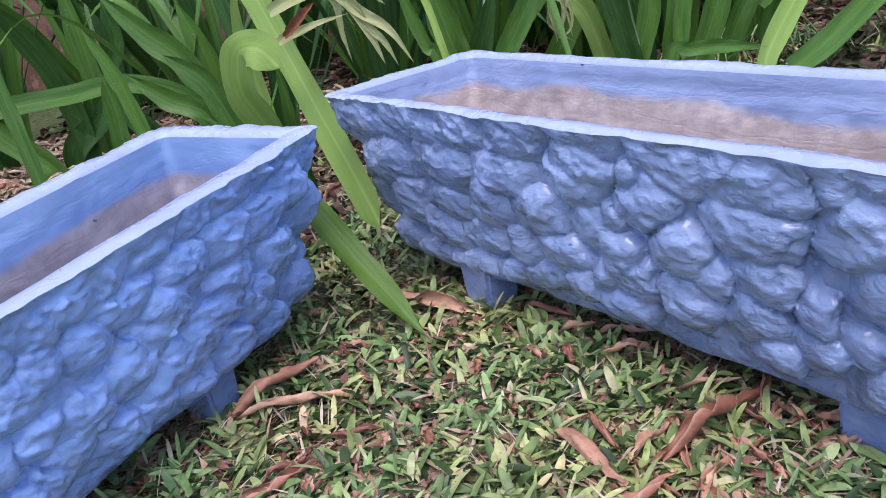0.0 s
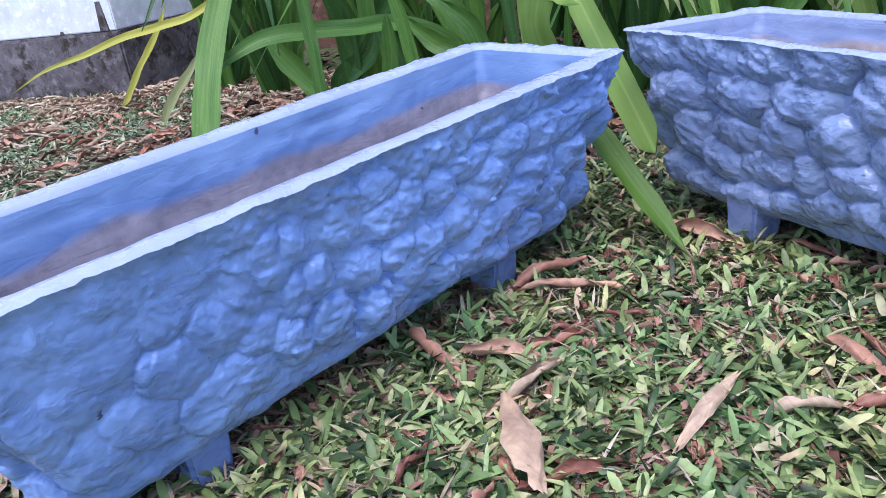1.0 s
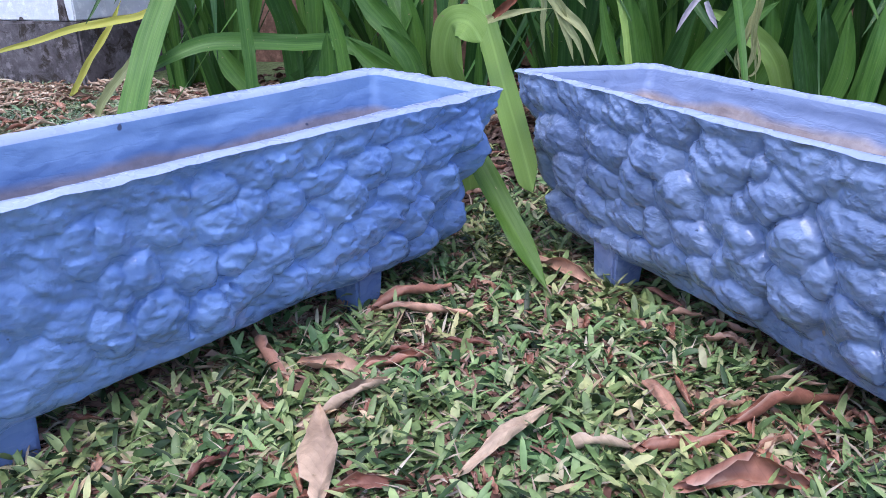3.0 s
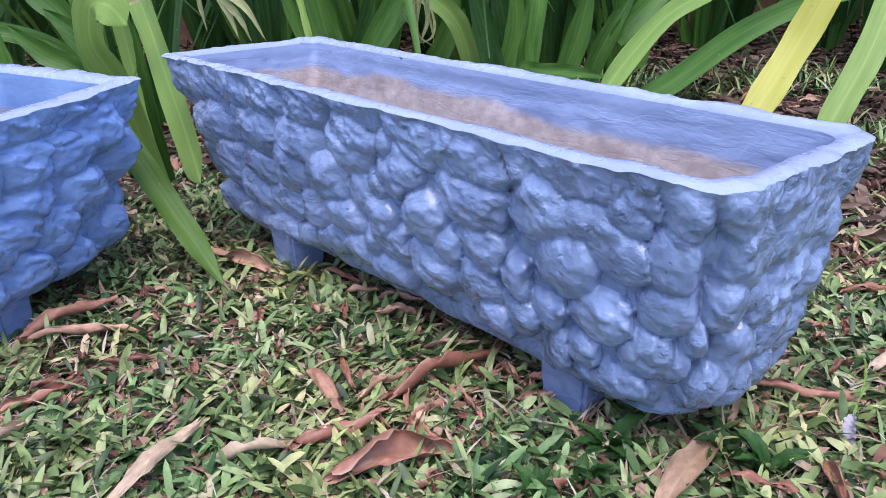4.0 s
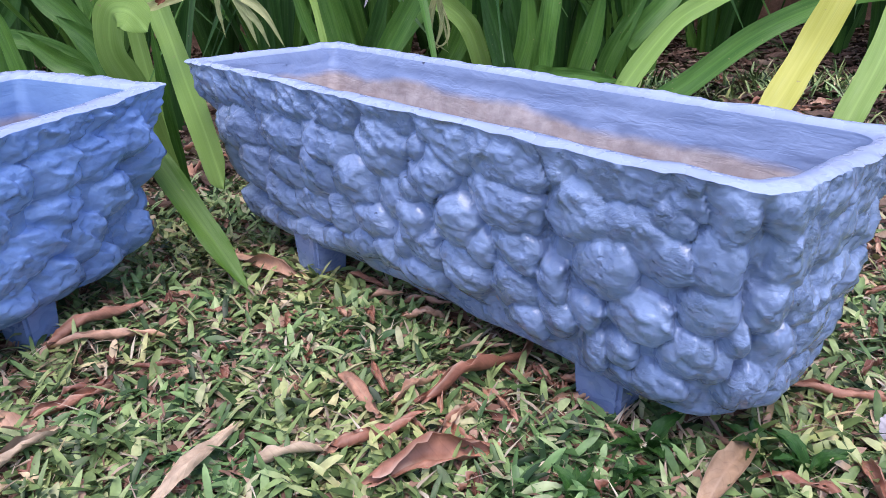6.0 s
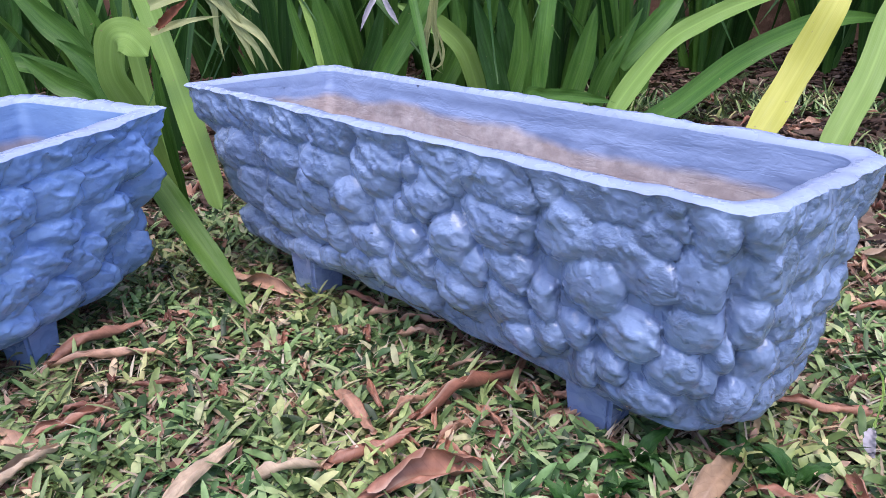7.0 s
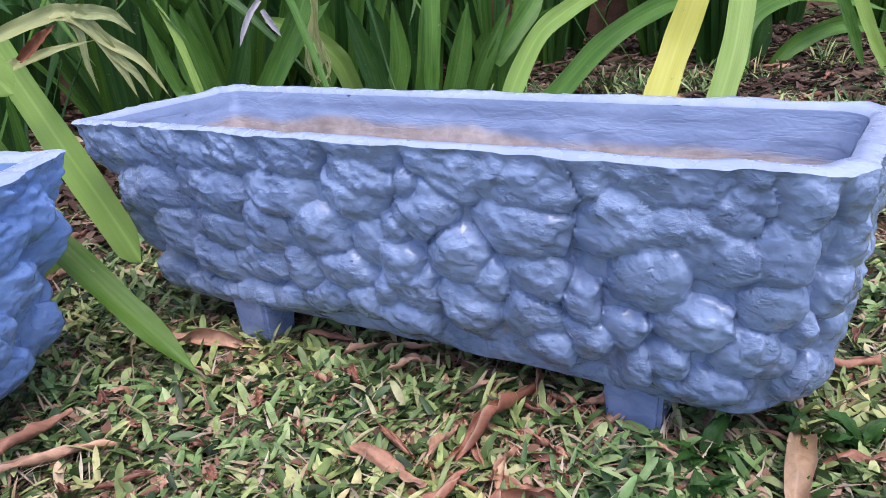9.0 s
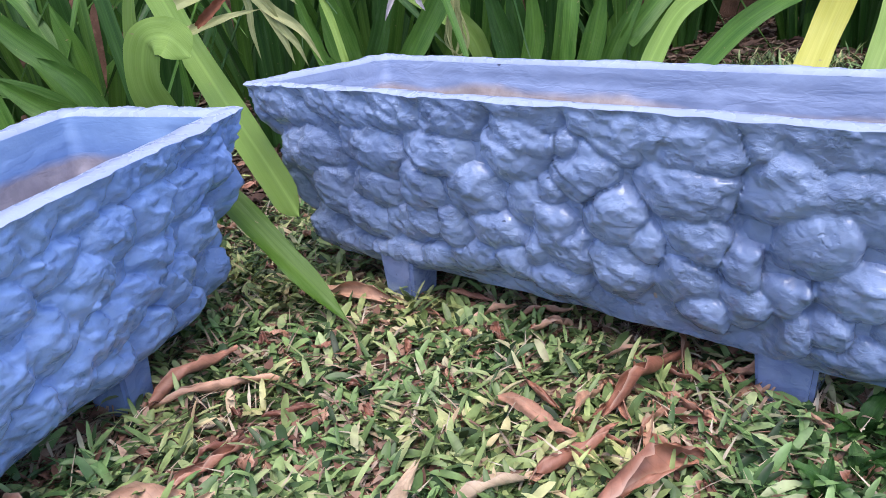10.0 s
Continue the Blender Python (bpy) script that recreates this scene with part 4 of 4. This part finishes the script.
inner = plant("short broad strap leaves close behind the planter")
strap_leaf(inner, [(0.207, 1.62, 0.17), (0.231, 1.62, 0.212), (0.263, 1.62, 0.262), (0.295, 1.62, 0.312), (0.321, 1.63, 0.36)], 0.040, MAT_BLADE, face=FACE, tip=0.2)
strap_leaf(inner, [(0.124, 1.6, 0.175), (0.115, 1.6, 0.22), (0.097, 1.62, 0.305), (0.068, 1.64, 0.384)], 0.013, MAT_BLADE_PALE, face=FACE)
strap_leaf(inner, [(0.748, 1.95, 0.142), (0.777, 1.95, 0.177), (0.844, 1.97, 0.239), (0.907, 2, 0.301)], 0.050, MAT_BLADE, face=FACE)
strap_leaf(inner, [(0.53, 1.66, 0.13), (0.531, 1.66, 0.179), (0.541, 1.66, 0.257), (0.554, 1.68, 0.356)], 0.030, MAT_BLADE, face=FACE, base=0.35, tip=0.1)
edge = plant("yellow-green strap leaves at the border's far end")
strap_leaf(edge, [(1.772, 1.85, -0.01), (1.716, 1.85, 0.068), (1.67, 1.86, 0.168), (1.645, 1.88, 0.262)], 0.042, MAT_BLADE_PALE, face=FACE)
strap_leaf(edge, [(1.436, 2, -0.051), (1.49, 2.05, 0.13), (1.645, 2.1, 0.181), (1.749, 2.05, 0.169), (1.892, 2, 0.121)], 0.050, MAT_BLADE, face=(0.1, -1.0, 0.8))


# ---- lawn ----
def scatter_grass(name, count, region, thin, seed, length=(0.014, 0.042), width=(0.0034, 0.0092), rise=(0.05, 1.05), material=None, plain=False):
    """Short broad grass leaves in small rosettes. thin(x, y) gives the share that grows at a place."""
    rng = np.random.RandomState(seed)
    x0, x1, y0, y1 = region
    shoots = count // 4
    sx, sy = rng.uniform(x0, x1, shoots), rng.uniform(y0, y1, shoots)
    keep = rng.rand(shoots) < thin(sx, sy)
    sx, sy = sx[keep], sy[keep]
    x, y = np.repeat(sx, 4), np.repeat(sy, 4)
    n = len(x)
    x, y = x + rng.normal(0, 0.004, n), y + rng.normal(0, 0.004, n)
    a = rng.uniform(0, 2 * np.pi, n)
    ln = rng.uniform(*length, n)
    wd = rng.uniform(*width, n)
    e = rng.uniform(*rise, n)
    bend = rng.uniform(0.2, 1.1, n)
    z = ground_height(x, y) + rng.uniform(-0.003, 0.009, n)
    roll = rng.normal(0, 0.35, n)
    ca, sa = np.cos(a), np.sin(a)
    rows = ((0.0, 0.5), (0.5, 1.0), (1.0, 0.0)) if plain else ((0.0, 0.4), (0.28, 0.92), (0.6, 1.0), (0.85, 0.66), (1.0, 0.0))
    across = (-1, 1) if plain else (-1, 0, 1)
    size = len(across) * (len(rows) - 1) + 1
    verts = np.empty((n, size, 3))
    px, pz = np.zeros(n), np.zeros(n)
    at = 0
    for k, (f, w) in enumerate(rows):
        if k:
            step = f - rows[k - 1][0]
            ang = e - bend * (f - 0.17)
            px = px + np.cos(ang) * ln * step
            pz = pz + np.sin(ang) * ln * step
        for j in (across if w else (0,)):
            off = j * w * wd / 2
            verts[:, at, 0] = x + ca * px - sa * off * np.cos(roll)
            verts[:, at, 1] = y + sa * px + ca * off * np.cos(roll)
            verts[:, at, 2] = np.maximum(z + pz + abs(j) * w * wd * 0.16 + off * np.sin(roll), z - 0.003)
            at += 1
    quad = np.array([(0, 1, 3, 2)] if plain else [(0, 1, 4, 3), (1, 2, 5, 4), (3, 4, 7, 6), (4, 5, 8, 7), (6, 7, 10, 9), (7, 8, 11, 10)])
    tri = np.array([(2, 3, 4)] if plain else [(9, 10, 12), (10, 11, 12)])
    base = (np.arange(n) * size)[:, None, None]
    faces = (quad[None] + base).reshape(-1, 4).tolist() + (tri[None] + base).reshape(-1, 3).tolist()
    return mesh_object(name, verts.reshape(-1, 3), faces, material or MAT_GRASS)


def lawn_share(x, y):
    p = np.stack([x, y, x * 0], -1)
    patch = np.clip(0.85 + 0.5 * lumps(p, 6.0, 51) + 0.3 * lumps(p, 17.0, 52), 0.5, 1.0)
    i = POSE_A.inverted()
    behind_a = (i[1][0] * x + i[1][1] * y + i[1][3]) > WIDTH - 0.02
    i = POSE_B.inverted()
    behind_b = (i[1][0] * x + i[1][1] * y + i[1][3]) > WIDTH - 0.02
    back = (behind_a & (y > 0.75 - 0.2 * x)) | (behind_b & (y > 1.0))
    patch = np.where(back, patch * 0.22, patch)
    return np.where(in_planter(x, y, -0.03), patch * 0.4, patch) * near_share(x, y)


def near_share(x, y):
    """1 on the lawn round the planters, fading out unevenly towards its borders."""
    p = np.stack([x, y, x * 0], -1)
    inside = np.minimum(np.minimum(x + 0.78, 1.45 - x), np.minimum(y - 0.22, 1.8 - y))
    return np.clip(inside / 0.14 + 0.8 * lumps(p, 7.0, 71), 0, 1)


def far_share(x, y):
    p = np.stack([x, y, x * 0], -1)
    green = np.clip(0.6 + 0.9 * lumps(p, 2.6, 61), 0.12, 1.0)
    border = (x > -1.3) & (y > 1.5)
    edge = np.clip((np.minimum(np.minimum(x + 3.6, 2.9 - x), y + 1.3)) / 0.8 + 0.6 * lumps(p, 3.0, 72), 0, 1)
    return np.where(border, green * 0.25, green) * (1 - near_share(x, y)) * edge


def faded(x, y):
    """How far the open lawn west of the planters has dried out and gone pale."""
    p = np.stack([x, y, x * 0], -1)
    return np.clip((y + 0.35) / 0.5 + 0.6 * lumps(p, 3.0, 76), 0, 1) * (x < -0.6)


def straw_share(x, y):
    p = np.stack([x, y, x * 0], -1)
    edge = np.minimum(np.minimum(x + 3.6, -0.5 - x), y + 0.3)
    return np.clip(edge / 0.7 + 0.5 * lumps(p, 2.5, 74), 0, 1) * 0.95


def wide_share(x, y):
    """Coarser lawn further out."""
    p = np.stack([x, y, x * 0], -1)
    far = np.clip(np.maximum(np.maximum(-2.7 - x, x - 2.1), -0.5 - y) / 0.5, 0, 1)
    return far * np.clip(0.6 + 0.8 * lumps(p, 1.3, 73), 0.1, 1)


tagged(scatter_grass("lawn_grass", 140000, (-0.80, 1.48, 0.2, 1.8), lawn_share, 7), "short broad-bladed green lawn grass", "grass", kind="stuff")
tagged(scatter_grass("lawn_grass", 14000, (-0.80, 1.48, 0.25, 1.45), lawn_share, 27, (0.018, 0.040), (0.008, 0.012), (0.15, 0.8)), "broad flat grass leaves in the lawn", "grass", kind="stuff")
tagged(scatter_grass("lawn_grass", 150000, (-3.6, -0.6, -1.2, 2.28), lambda x, y: far_share(x, y) * faded(x, y), 8, material=MAT_GRASS_PALE, plain=True), "patchy lawn grass with fallen leaves", "grass", kind="stuff")
tagged(scatter_grass("lawn_grass", 158000, (-3.6, 2.9, -1.2, 2.3), lambda x, y: far_share(x, y) * (1 - faded(x, y)), 18, plain=True), "lawn grass at the border's edge", "grass", kind="stuff")
tagged(scatter_grass("lawn_grass", 80000, (-6.0, 6.0, -5.0, 2.25), wide_share, 28, (0.02, 0.05), (0.006, 0.012), material=MAT_GRASS, plain=True), "open lawn further out", "grass", kind="stuff")
tagged(scatter_grass("grass_tuft", 9000, (0.45, 1.75, 1.35, 2.15), lambda x, y: np.clip(lumps(np.stack([x, y, x * 0], -1), 5.0, 81) + 0.1, 0, 1), 38, (0.03, 0.085), (0.003, 0.007), (0.5, 1.4)), "thin green grass tufts in the leaf litter", "grass", kind="stuff")
MAT_CRUMB = leaf_material("leaf_crumb", ((0.0, (0.10, 0.045, 0.03)), (0.5, (0.24, 0.12, 0.08)), (1.0, (0.40, 0.26, 0.19))), 0.7)
tagged(scatter_grass("leaf_crumbs", 38000, (-0.80, 1.48, 0.2, 1.5), near_share, 33, (0.008, 0.026), (0.004, 0.010), (0.25, 1.0), MAT_CRUMB, True), "reddish-brown crumbs of dead leaves in the lawn", "leaf litter", kind="stuff")
tagged(scatter_grass("dry_thatch", 60000, (-3.6, -0.5, -0.3, 2.28), straw_share, 19, (0.02, 0.07), (0.0015, 0.005), (-0.05, 0.4), MAT_STRAW, True), "dry straw and leaf shreds on the lawn", "grass", kind="stuff")
tagged(scatter_grass("dry_thatch", 16000, (-0.80, 1.48, 0.2, 1.5), near_share, 29, (0.015, 0.05), (0.001, 0.0036), (0.25, 0.9), MAT_STRAW, True), "pale dry grass stems in the lawn", "grass", kind="stuff")
tagged(scatter_grass("dry_thatch", 60000, (-0.85, 1.5, 0.15, 1.9), near_share, 9, (0.015, 0.055), (0.0012, 0.0042), (0.0, 0.6), MAT_THATCH, True), "dry straw-coloured thatch among the grass", "grass", kind="stuff")


# ---- fallen leaves ----
def dry_leaf_arrays(length, width, curl, arch, seed, rows=14, cols=8):
    """A withered leaf: a pointed oval with a torn edge, rolled up along its length by curl (more on one side), bent by arch."""
    rng = random.Random(seed)
    verts, faces = [], []
    ph, wav = rng.uniform(0, 6), rng.uniform(0.3, 1.0)
    skew, lop, blunt = rng.uniform(-0.16, 0.16), rng.uniform(0.3, 1.0), rng.uniform(0.02, 0.16)
    if rng.random() < 0.5:
        lop = 1 / lop
    spin = rng.uniform(-0.8, 0.8)
    q1, q2, crumple = rng.uniform(7, 13), rng.uniform(2, 4.5), rng.uniform(0.0006, 0.0028) * (1.0 if rows > 10 else 0.35)
    notch = [(rng.uniform(0.15, 0.9), rng.choice((-1, 1)), rng.uniform(0.1, 0.4)) for _ in range(3)]
    for i in range(rows + 1):
        f = i / rows
        w = width / 2 * (math.sin(math.pi * min(1, max(0.0, f * (0.97 - blunt) + blunt * 0.8))) ** 0.7 + 0.02)
        x = (f - 0.5) * length
        zc = arch * length * (1 - (2 * f - 1) ** 2) + 0.003 * wav * math.sin(9 * f + ph)
        yc = skew * length * ((f - 0.5) ** 2 - 0.08)
        c = max(0.2, abs(curl) * (0.95 + 0.25 * math.sin(2.5 * f + ph)))
        turn = spin * (f - 0.5) * 2
        for j in range(cols + 1):
            a = 2 * j / cols - 1
            ca = c * (lop if a > 0 else 1 / lop) ** 0.65
            edge = 1 + (0.05 * math.sin(23 * f + 3 * ph) + 0.03 * math.sin(37 * f + ph)) * abs(a) ** 3
            for nf, ns, nd in notch:
                if a * ns > 0:
                    edge -= nd * abs(a) ** 2 * math.exp(-((f - nf) / 0.06) ** 2)
            th = a * ca * edge
            k = w / c
            y, z = k * math.sin(th), k * (1 - math.cos(th)) * (1 if curl >= 0 else -1) + 0.0016 * math.sin(13 * f + 5 * a + ph) + 0.0010 * abs(a) * math.sin(52 * f + 4 * abs(a) + ph) - 0.0012 * math.exp(-(a / 0.15) ** 2)
            y, z = y * math.cos(turn) - z * math.sin(turn), y * math.sin(turn) + z * math.cos(turn)
            z += crumple * (math.sin(f * q1 + a * 2.1 + ph) * math.sin(a * q2 + f * 3.0 + wav) + 0.5 * math.sin(f * 2.3 * q1 - a * 4.0))
            x_tear = x + 0.004 * math.sin(a * q2 * 1.3 + ph) * (abs(2 * f - 1) ** 3)
            verts.append((x_tear, y + yc, z + zc))
    for i in range(rows):
        for j in range(cols):
            a = i * (cols + 1) + j
            faces.append((a, a + 1, a + cols + 2, a + cols + 1))
    low = min(v[2] for v in verts)
    return [(x, y, z - low) for x, y, z in verts], faces


def dry_leaf_mesh(length, width, curl, arch, seed, material=None):
    v, f = dry_leaf_arrays(length, width, curl, arch, seed)
    me = bpy.data.meshes.new("dry_leaf")
    me.from_pydata(v, [], f)
    me.materials.append(material or MAT_DRY)
    layer = me.uv_layers.new(name="UVMap")
    for loop in me.loops:
        row, col = divmod(loop.vertex_index, 9)
        layer.data[loop.index].uv = (row / 14, col / 8)
    me.polygons.foreach_set("use_smooth", [True] * len(me.polygons))
    return me


# each row: middle x, y, heading in degrees, length
FALLEN_ONE = [(0.247, 0.774, -59, 0.092), (0.355, 0.800, 35, 0.115), (0.298, 0.790, 45, 0.064), (0.336, 0.744, 63, 0.057), (0.268, 0.719, 22, 0.084), (0.190, 0.700, 16, 0.073), (0.314, 0.680, 22, 0.111), (0.108, 0.677, 66, 0.120), (0.377, 0.760, -65, 0.052), (0.551, 0.661, 51, 0.121), (0.604, 0.649, -27, 0.053), (0.663, 0.636, -94, 0.072), (0.710, 0.644, -56, 0.043), (0.692, 0.763, -16, 0.088), (1.018, 1.215, -70, 0.094), (0.936, 1.087, -51, 0.095), (0.856, 0.968, -1, 0.072), (0.802, 0.823, 36, 0.082), (0.090, 1.076, -32, 0.138), (-0.054, 0.907, 9, 0.119), (-0.040, 0.802, 31, 0.048), (0.234, 0.936, -71, 0.043), (0.749, 0.887, 14, 0.037), (0.739, 0.685, -20, 0.030)]
FALLEN_TWO = [(0.471, 0.714, -80, 0.029), (0.022, 0.851, 9, 0.046), (0.298, 0.933, 1, 0.052), (0.422, 0.802, -65, 0.045), (0.349, 0.630, -47, 0.023), (0.742, 0.807, 39, 0.044), (-0.095, 0.746, -1, 0.090), (-0.045, 0.782, 40, 0.083), (-0.060, 0.698, 62, 0.108), (-0.042, 0.604, -62, 0.128), (-0.050, 0.581, -50, 0.045), (-0.064, 0.525, 73, 0.067), (-0.054, 0.492, -55, 0.045), (-0.174, 0.744, -38, 0.093), (-0.132, 0.573, 78, 0.053), (-0.475, 0.414, 120, 0.161), (-0.592, 0.427, 94, 0.078), (-0.734, 0.511, 33, 0.059), (-0.089, 0.942, 48, 0.110), (-0.291, 0.591, 21, 0.034), (-0.145, 0.666, -4, 0.039), (0.107, 0.623, -51, 0.033)]
rng = random.Random(77)
BROAD = {(-0.475, 0.414), (-0.042, 0.604)}
ROLLED = {(0.108, 0.677)}
NARROW = {(0.090, 1.076), (-0.054, 0.907)}
PALE = {(0.551, 0.661), (0.108, 0.677), (0.190, 0.700), (-0.060, 0.698), (-0.042, 0.604), (-0.475, 0.414), (-0.592, 0.427), (0.936, 1.087), (0.802, 0.823), (-0.734, 0.511)}
for x, y, heading, length in FALLEN_ONE + FALLEN_TWO:
    curl = rng.choice((2.2, 2.5, 2.8, 3.0, 2.4, 3.3, -2.1))
    curl = -0.9 if (x, y) in BROAD else -1.7 if (x, y) in ROLLED else max(curl, 2.2) if length > 0.1 else curl
    me = dry_leaf_mesh(length * 1.04, min(0.037, max(0.013, length * rng.uniform(0.28, 0.40) * (0.5 if (x, y) in NARROW | ROLLED else 0.85 if (x, y) in BROAD else 1.0))), curl, rng.uniform(0.0, 0.06), rng.randrange(9999), MAT_DRY_PALE if (x, y) in PALE else MAT_DRY)
    ob = new("dry_leaf", me)
    z = float(ground_height(x, y)) + (0.020 if (x, y) in BROAD | ROLLED else 0.012)
    ob.matrix_world = pose(x + 0.011, y, z, rng.uniform(-18, 18), rng.uniform(-5, 5), heading)
    tagged(ob, "pale tan dead leaf curled up on the lawn" if (x, y) in PALE else "curled reddish-brown dead leaf lying on the lawn", "leaf", "fallen leaves")

kinds = [dry_leaf_mesh(rng.uniform(0.05, 0.10), rng.uniform(0.015, 0.028), rng.choice((1.6, 2.0, 2.4, 2.8, 3.2, -1.8)), rng.uniform(0, 0.06), 500 + k) for k in range(12)]
made = 0
while made < 260:
    x, y = rng.uniform(-2.0, 1.6), rng.uniform(0.3, 2.2)
    i = POSE_A.inverted() @ Vector((x, y, 0))
    j = POSE_B.inverted() @ Vector((x, y, 0))
    litter = (i.y > WIDTH and y > 0.9 - 0.3 * x) or (j.y > WIDTH and y > 1.2)
    if in_planter(np.array(x), np.array(y), 0.02) or (not litter and rng.random() > 0.05):
        continue
    ob = new("dry_leaf", rng.choice(kinds))
    ob.matrix_world = pose(x, y, float(ground_height(x, y)) + 0.010, rng.uniform(-25, 25), rng.uniform(-12, 12), rng.uniform(0, 360))
    tagged(ob, "withered brown leaf in the leaf litter", "leaf", "fallen leaves")
    made += 1

for k in range(44):
    x, y = rng.gauss(0.44, 0.035), rng.gauss(0.82, 0.035)
    if 15 < k < 26:
        x, y = rng.gauss(0.24, 0.12), rng.gauss(0.98, 0.10)
    elif k > 25:
        x, y = rng.gauss(0.36, 0.05), rng.gauss(0.80, 0.05)
    ob = new("dry_leaf", rng.choice(kinds))
    ob.matrix_world = pose(x, y, float(ground_height(x, y)) + rng.uniform(0.006, 0.016), rng.uniform(-35, 35), rng.uniform(-15, 15), rng.uniform(0, 360)) @ Matrix.Scale(rng.uniform(0.5, 0.8), 4)
    tagged(ob, "dark curled dead leaf in the planter's shade", "leaf", "fallen leaves")

# small broken bits of leaf strewn over the lawn
bits = [dry_leaf_mesh(rng.uniform(0.014, 0.034), rng.uniform(0.007, 0.016), rng.choice((0.5, 1.0, 1.6, 2.2, -1.2)), rng.uniform(0, 0.1), 900 + k) for k in range(10)]
made = 0
while made < 230:
    x, y = rng.uniform(-0.75, 1.15), rng.uniform(0.32, 1.35)
    if in_planter(np.array(x), np.array(y), 0.01):
        continue
    ob = new("leaf_fragment", rng.choice(bits))
    ob.matrix_world = pose(x, y, float(ground_height(x, y)) + rng.uniform(0.006, 0.016), rng.uniform(-40, 40), rng.uniform(-30, 30), rng.uniform(0, 360))
    tagged(ob, "broken brown bit of dead leaf on the lawn", "leaf", "leaf fragments")
    made += 1


def litter_bed(pale, count, seed, label):
    """The bed of dead leaves under the border plants: pale rolled ones by the house, further along ones coloured darker
    for the plants' shade.
    """
    rng = random.Random(seed)
    verts, faces = [], []
    curls = (2.0, 2.5, 2.9, 3.3, 2.7, -2.6) if pale else (1.0, 1.6, 2.4, 2.8, -1.2, -2.0)
    size = (0.04, 0.11) if pale else (0.04, 0.09)
    shapes = [dry_leaf_arrays(rng.uniform(*size), rng.uniform(0.014, 0.030) if pale else rng.uniform(0.012, 0.026), rng.choice(curls), rng.uniform(0, 0.08), 700 + k, 6, 6 if pale else 4) for k in range(24)]
    made = 0
    while made < count:
        x, y = (rng.uniform(-3.4, -0.25), rng.uniform(0.5, 2.4)) if pale else (rng.uniform(-1.85, 3.0), rng.uniform(1.1, 3.05))
        i = POSE_A.inverted() @ Vector((x, y, 0))
        j = POSE_B.inverted() @ Vector((x, y, 0))
        deep = (i.y > WIDTH and y > 1.0 - 0.35 * x) or (j.y > WIDTH and y > 1.15)
        if (x < -1.85 and y > 2.25) or in_planter(np.array(x), np.array(y), 0.03):
            continue
        if pale:
            heap = float(lumps(np.array([x, y, 0.0]), 3.2, 67)) + 1.3 * (y - 1.55) + 1.6 * max(0.0, 0.30 - i.y) - 0.25 * max(0.0, -1.2 - x)
            if i.y < WIDTH + 0.01 or x < -3.0 + rng.gauss(0, 0.25) or rng.random() > 0.06 + max(0.0, 1.6 * heap):
                continue
        elif not deep or x < -0.9 + rng.uniform(-0.5, 0.5) or x > 2.3 + rng.gauss(0, 0.25):
            continue
        m = pose(x, y, float(ground_height(x, y)) + rng.uniform(0, 0.014), rng.uniform(-30, 30), rng.uniform(-15, 15), rng.uniform(0, 360))
        v, f = rng.choice(shapes)
        at = len(verts)
        verts += [m @ Vector(p) for p in v]
        faces += [tuple(k + at for k in q) for q in f]
        made += 1
    tagged(mesh_object("leaf_litter", verts, faces, MAT_LITTER_PALE if pale else MAT_LITTER), label, "leaf litter", kind="stuff")


litter_bed(True, 3300, 92, "heaps of pale tan rolled-up fallen leaves")
litter_bed(False, 6200, 91, "deep bed of dry brown fallen leaves, darkened as if in shade")


# ---- small weeds ----
def weed(x, y, count, size, seed):
    """A low broad-leaved weed."""
    rng = random.Random(seed)
    thing = tagged(new("weed"), "small dark green broad-leaved weed in the lawn", "weed", "lawn weeds")
    thing.location = (x, y, 0)
    for k in range(count):
        a = rng.uniform(0, 6.28)
        r, h = size * rng.uniform(0.5, 0.9), size * rng.uniform(0.45, 0.9)
        pts = [(0, 0, 0), (math.cos(a) * r * 0.4, math.sin(a) * r * 0.4, h * 0.8), (math.cos(a) * r, math.sin(a) * r, h)]
        strap_leaf(thing, pts, size * rng.uniform(0.25, 0.38), MAT_BLADE_DARK, fold=0.35, tip=0.6, base=0.25, steps=6, seed=seed * 10 + k)


for k, (x, y, n, size) in enumerate(((0.509, 0.700, 7, 0.045), (0.602, 0.690, 6, 0.04), (0.476, 0.655, 6, 0.04), (0.63, 0.665, 5, 0.045), (0.44, 0.64, 5, 0.035))):
    weed(x, y, n, size, 300 + k)

scrap = tagged(new("flower_scrap"), "wilted white flower on a thin green stalk", "flower")
strap_leaf(scrap, [(0.712, 0.700, 0.008), (0.713, 0.706, 0.022), (0.718, 0.712, 0.030)], 0.010, Mat("white_petal", 0.7).color((0.38, 0.34, 0.38)).m, name="petal", fold=0.8)
strap_leaf(scrap, [(0.717, 0.711, 0.028), (0.735, 0.735, 0.045), (0.748, 0.765, 0.050), (0.752, 0.79, 0.03)], 0.0022, MAT_BLADE_PALE, name="stalk")

for k, pts in enumerate(([(0.239, 1.6, 0.356), (0.221, 1.6, 0.337), (0.205, 1.6, 0.311), (0.193, 1.6, 0.284)], [(0.24, 1.6, 0.34), (0.251, 1.6, 0.317), (0.265, 1.6, 0.293)])):
    petal = tagged(new("wilted_petal"), "limp greyish-white petal caught among the leaves", "petal")
    strap_leaf(petal, pts, 0.010, bpy.data.materials["white_petal"], name="petal", fold=0.7, tip=0.5, face=FACE)
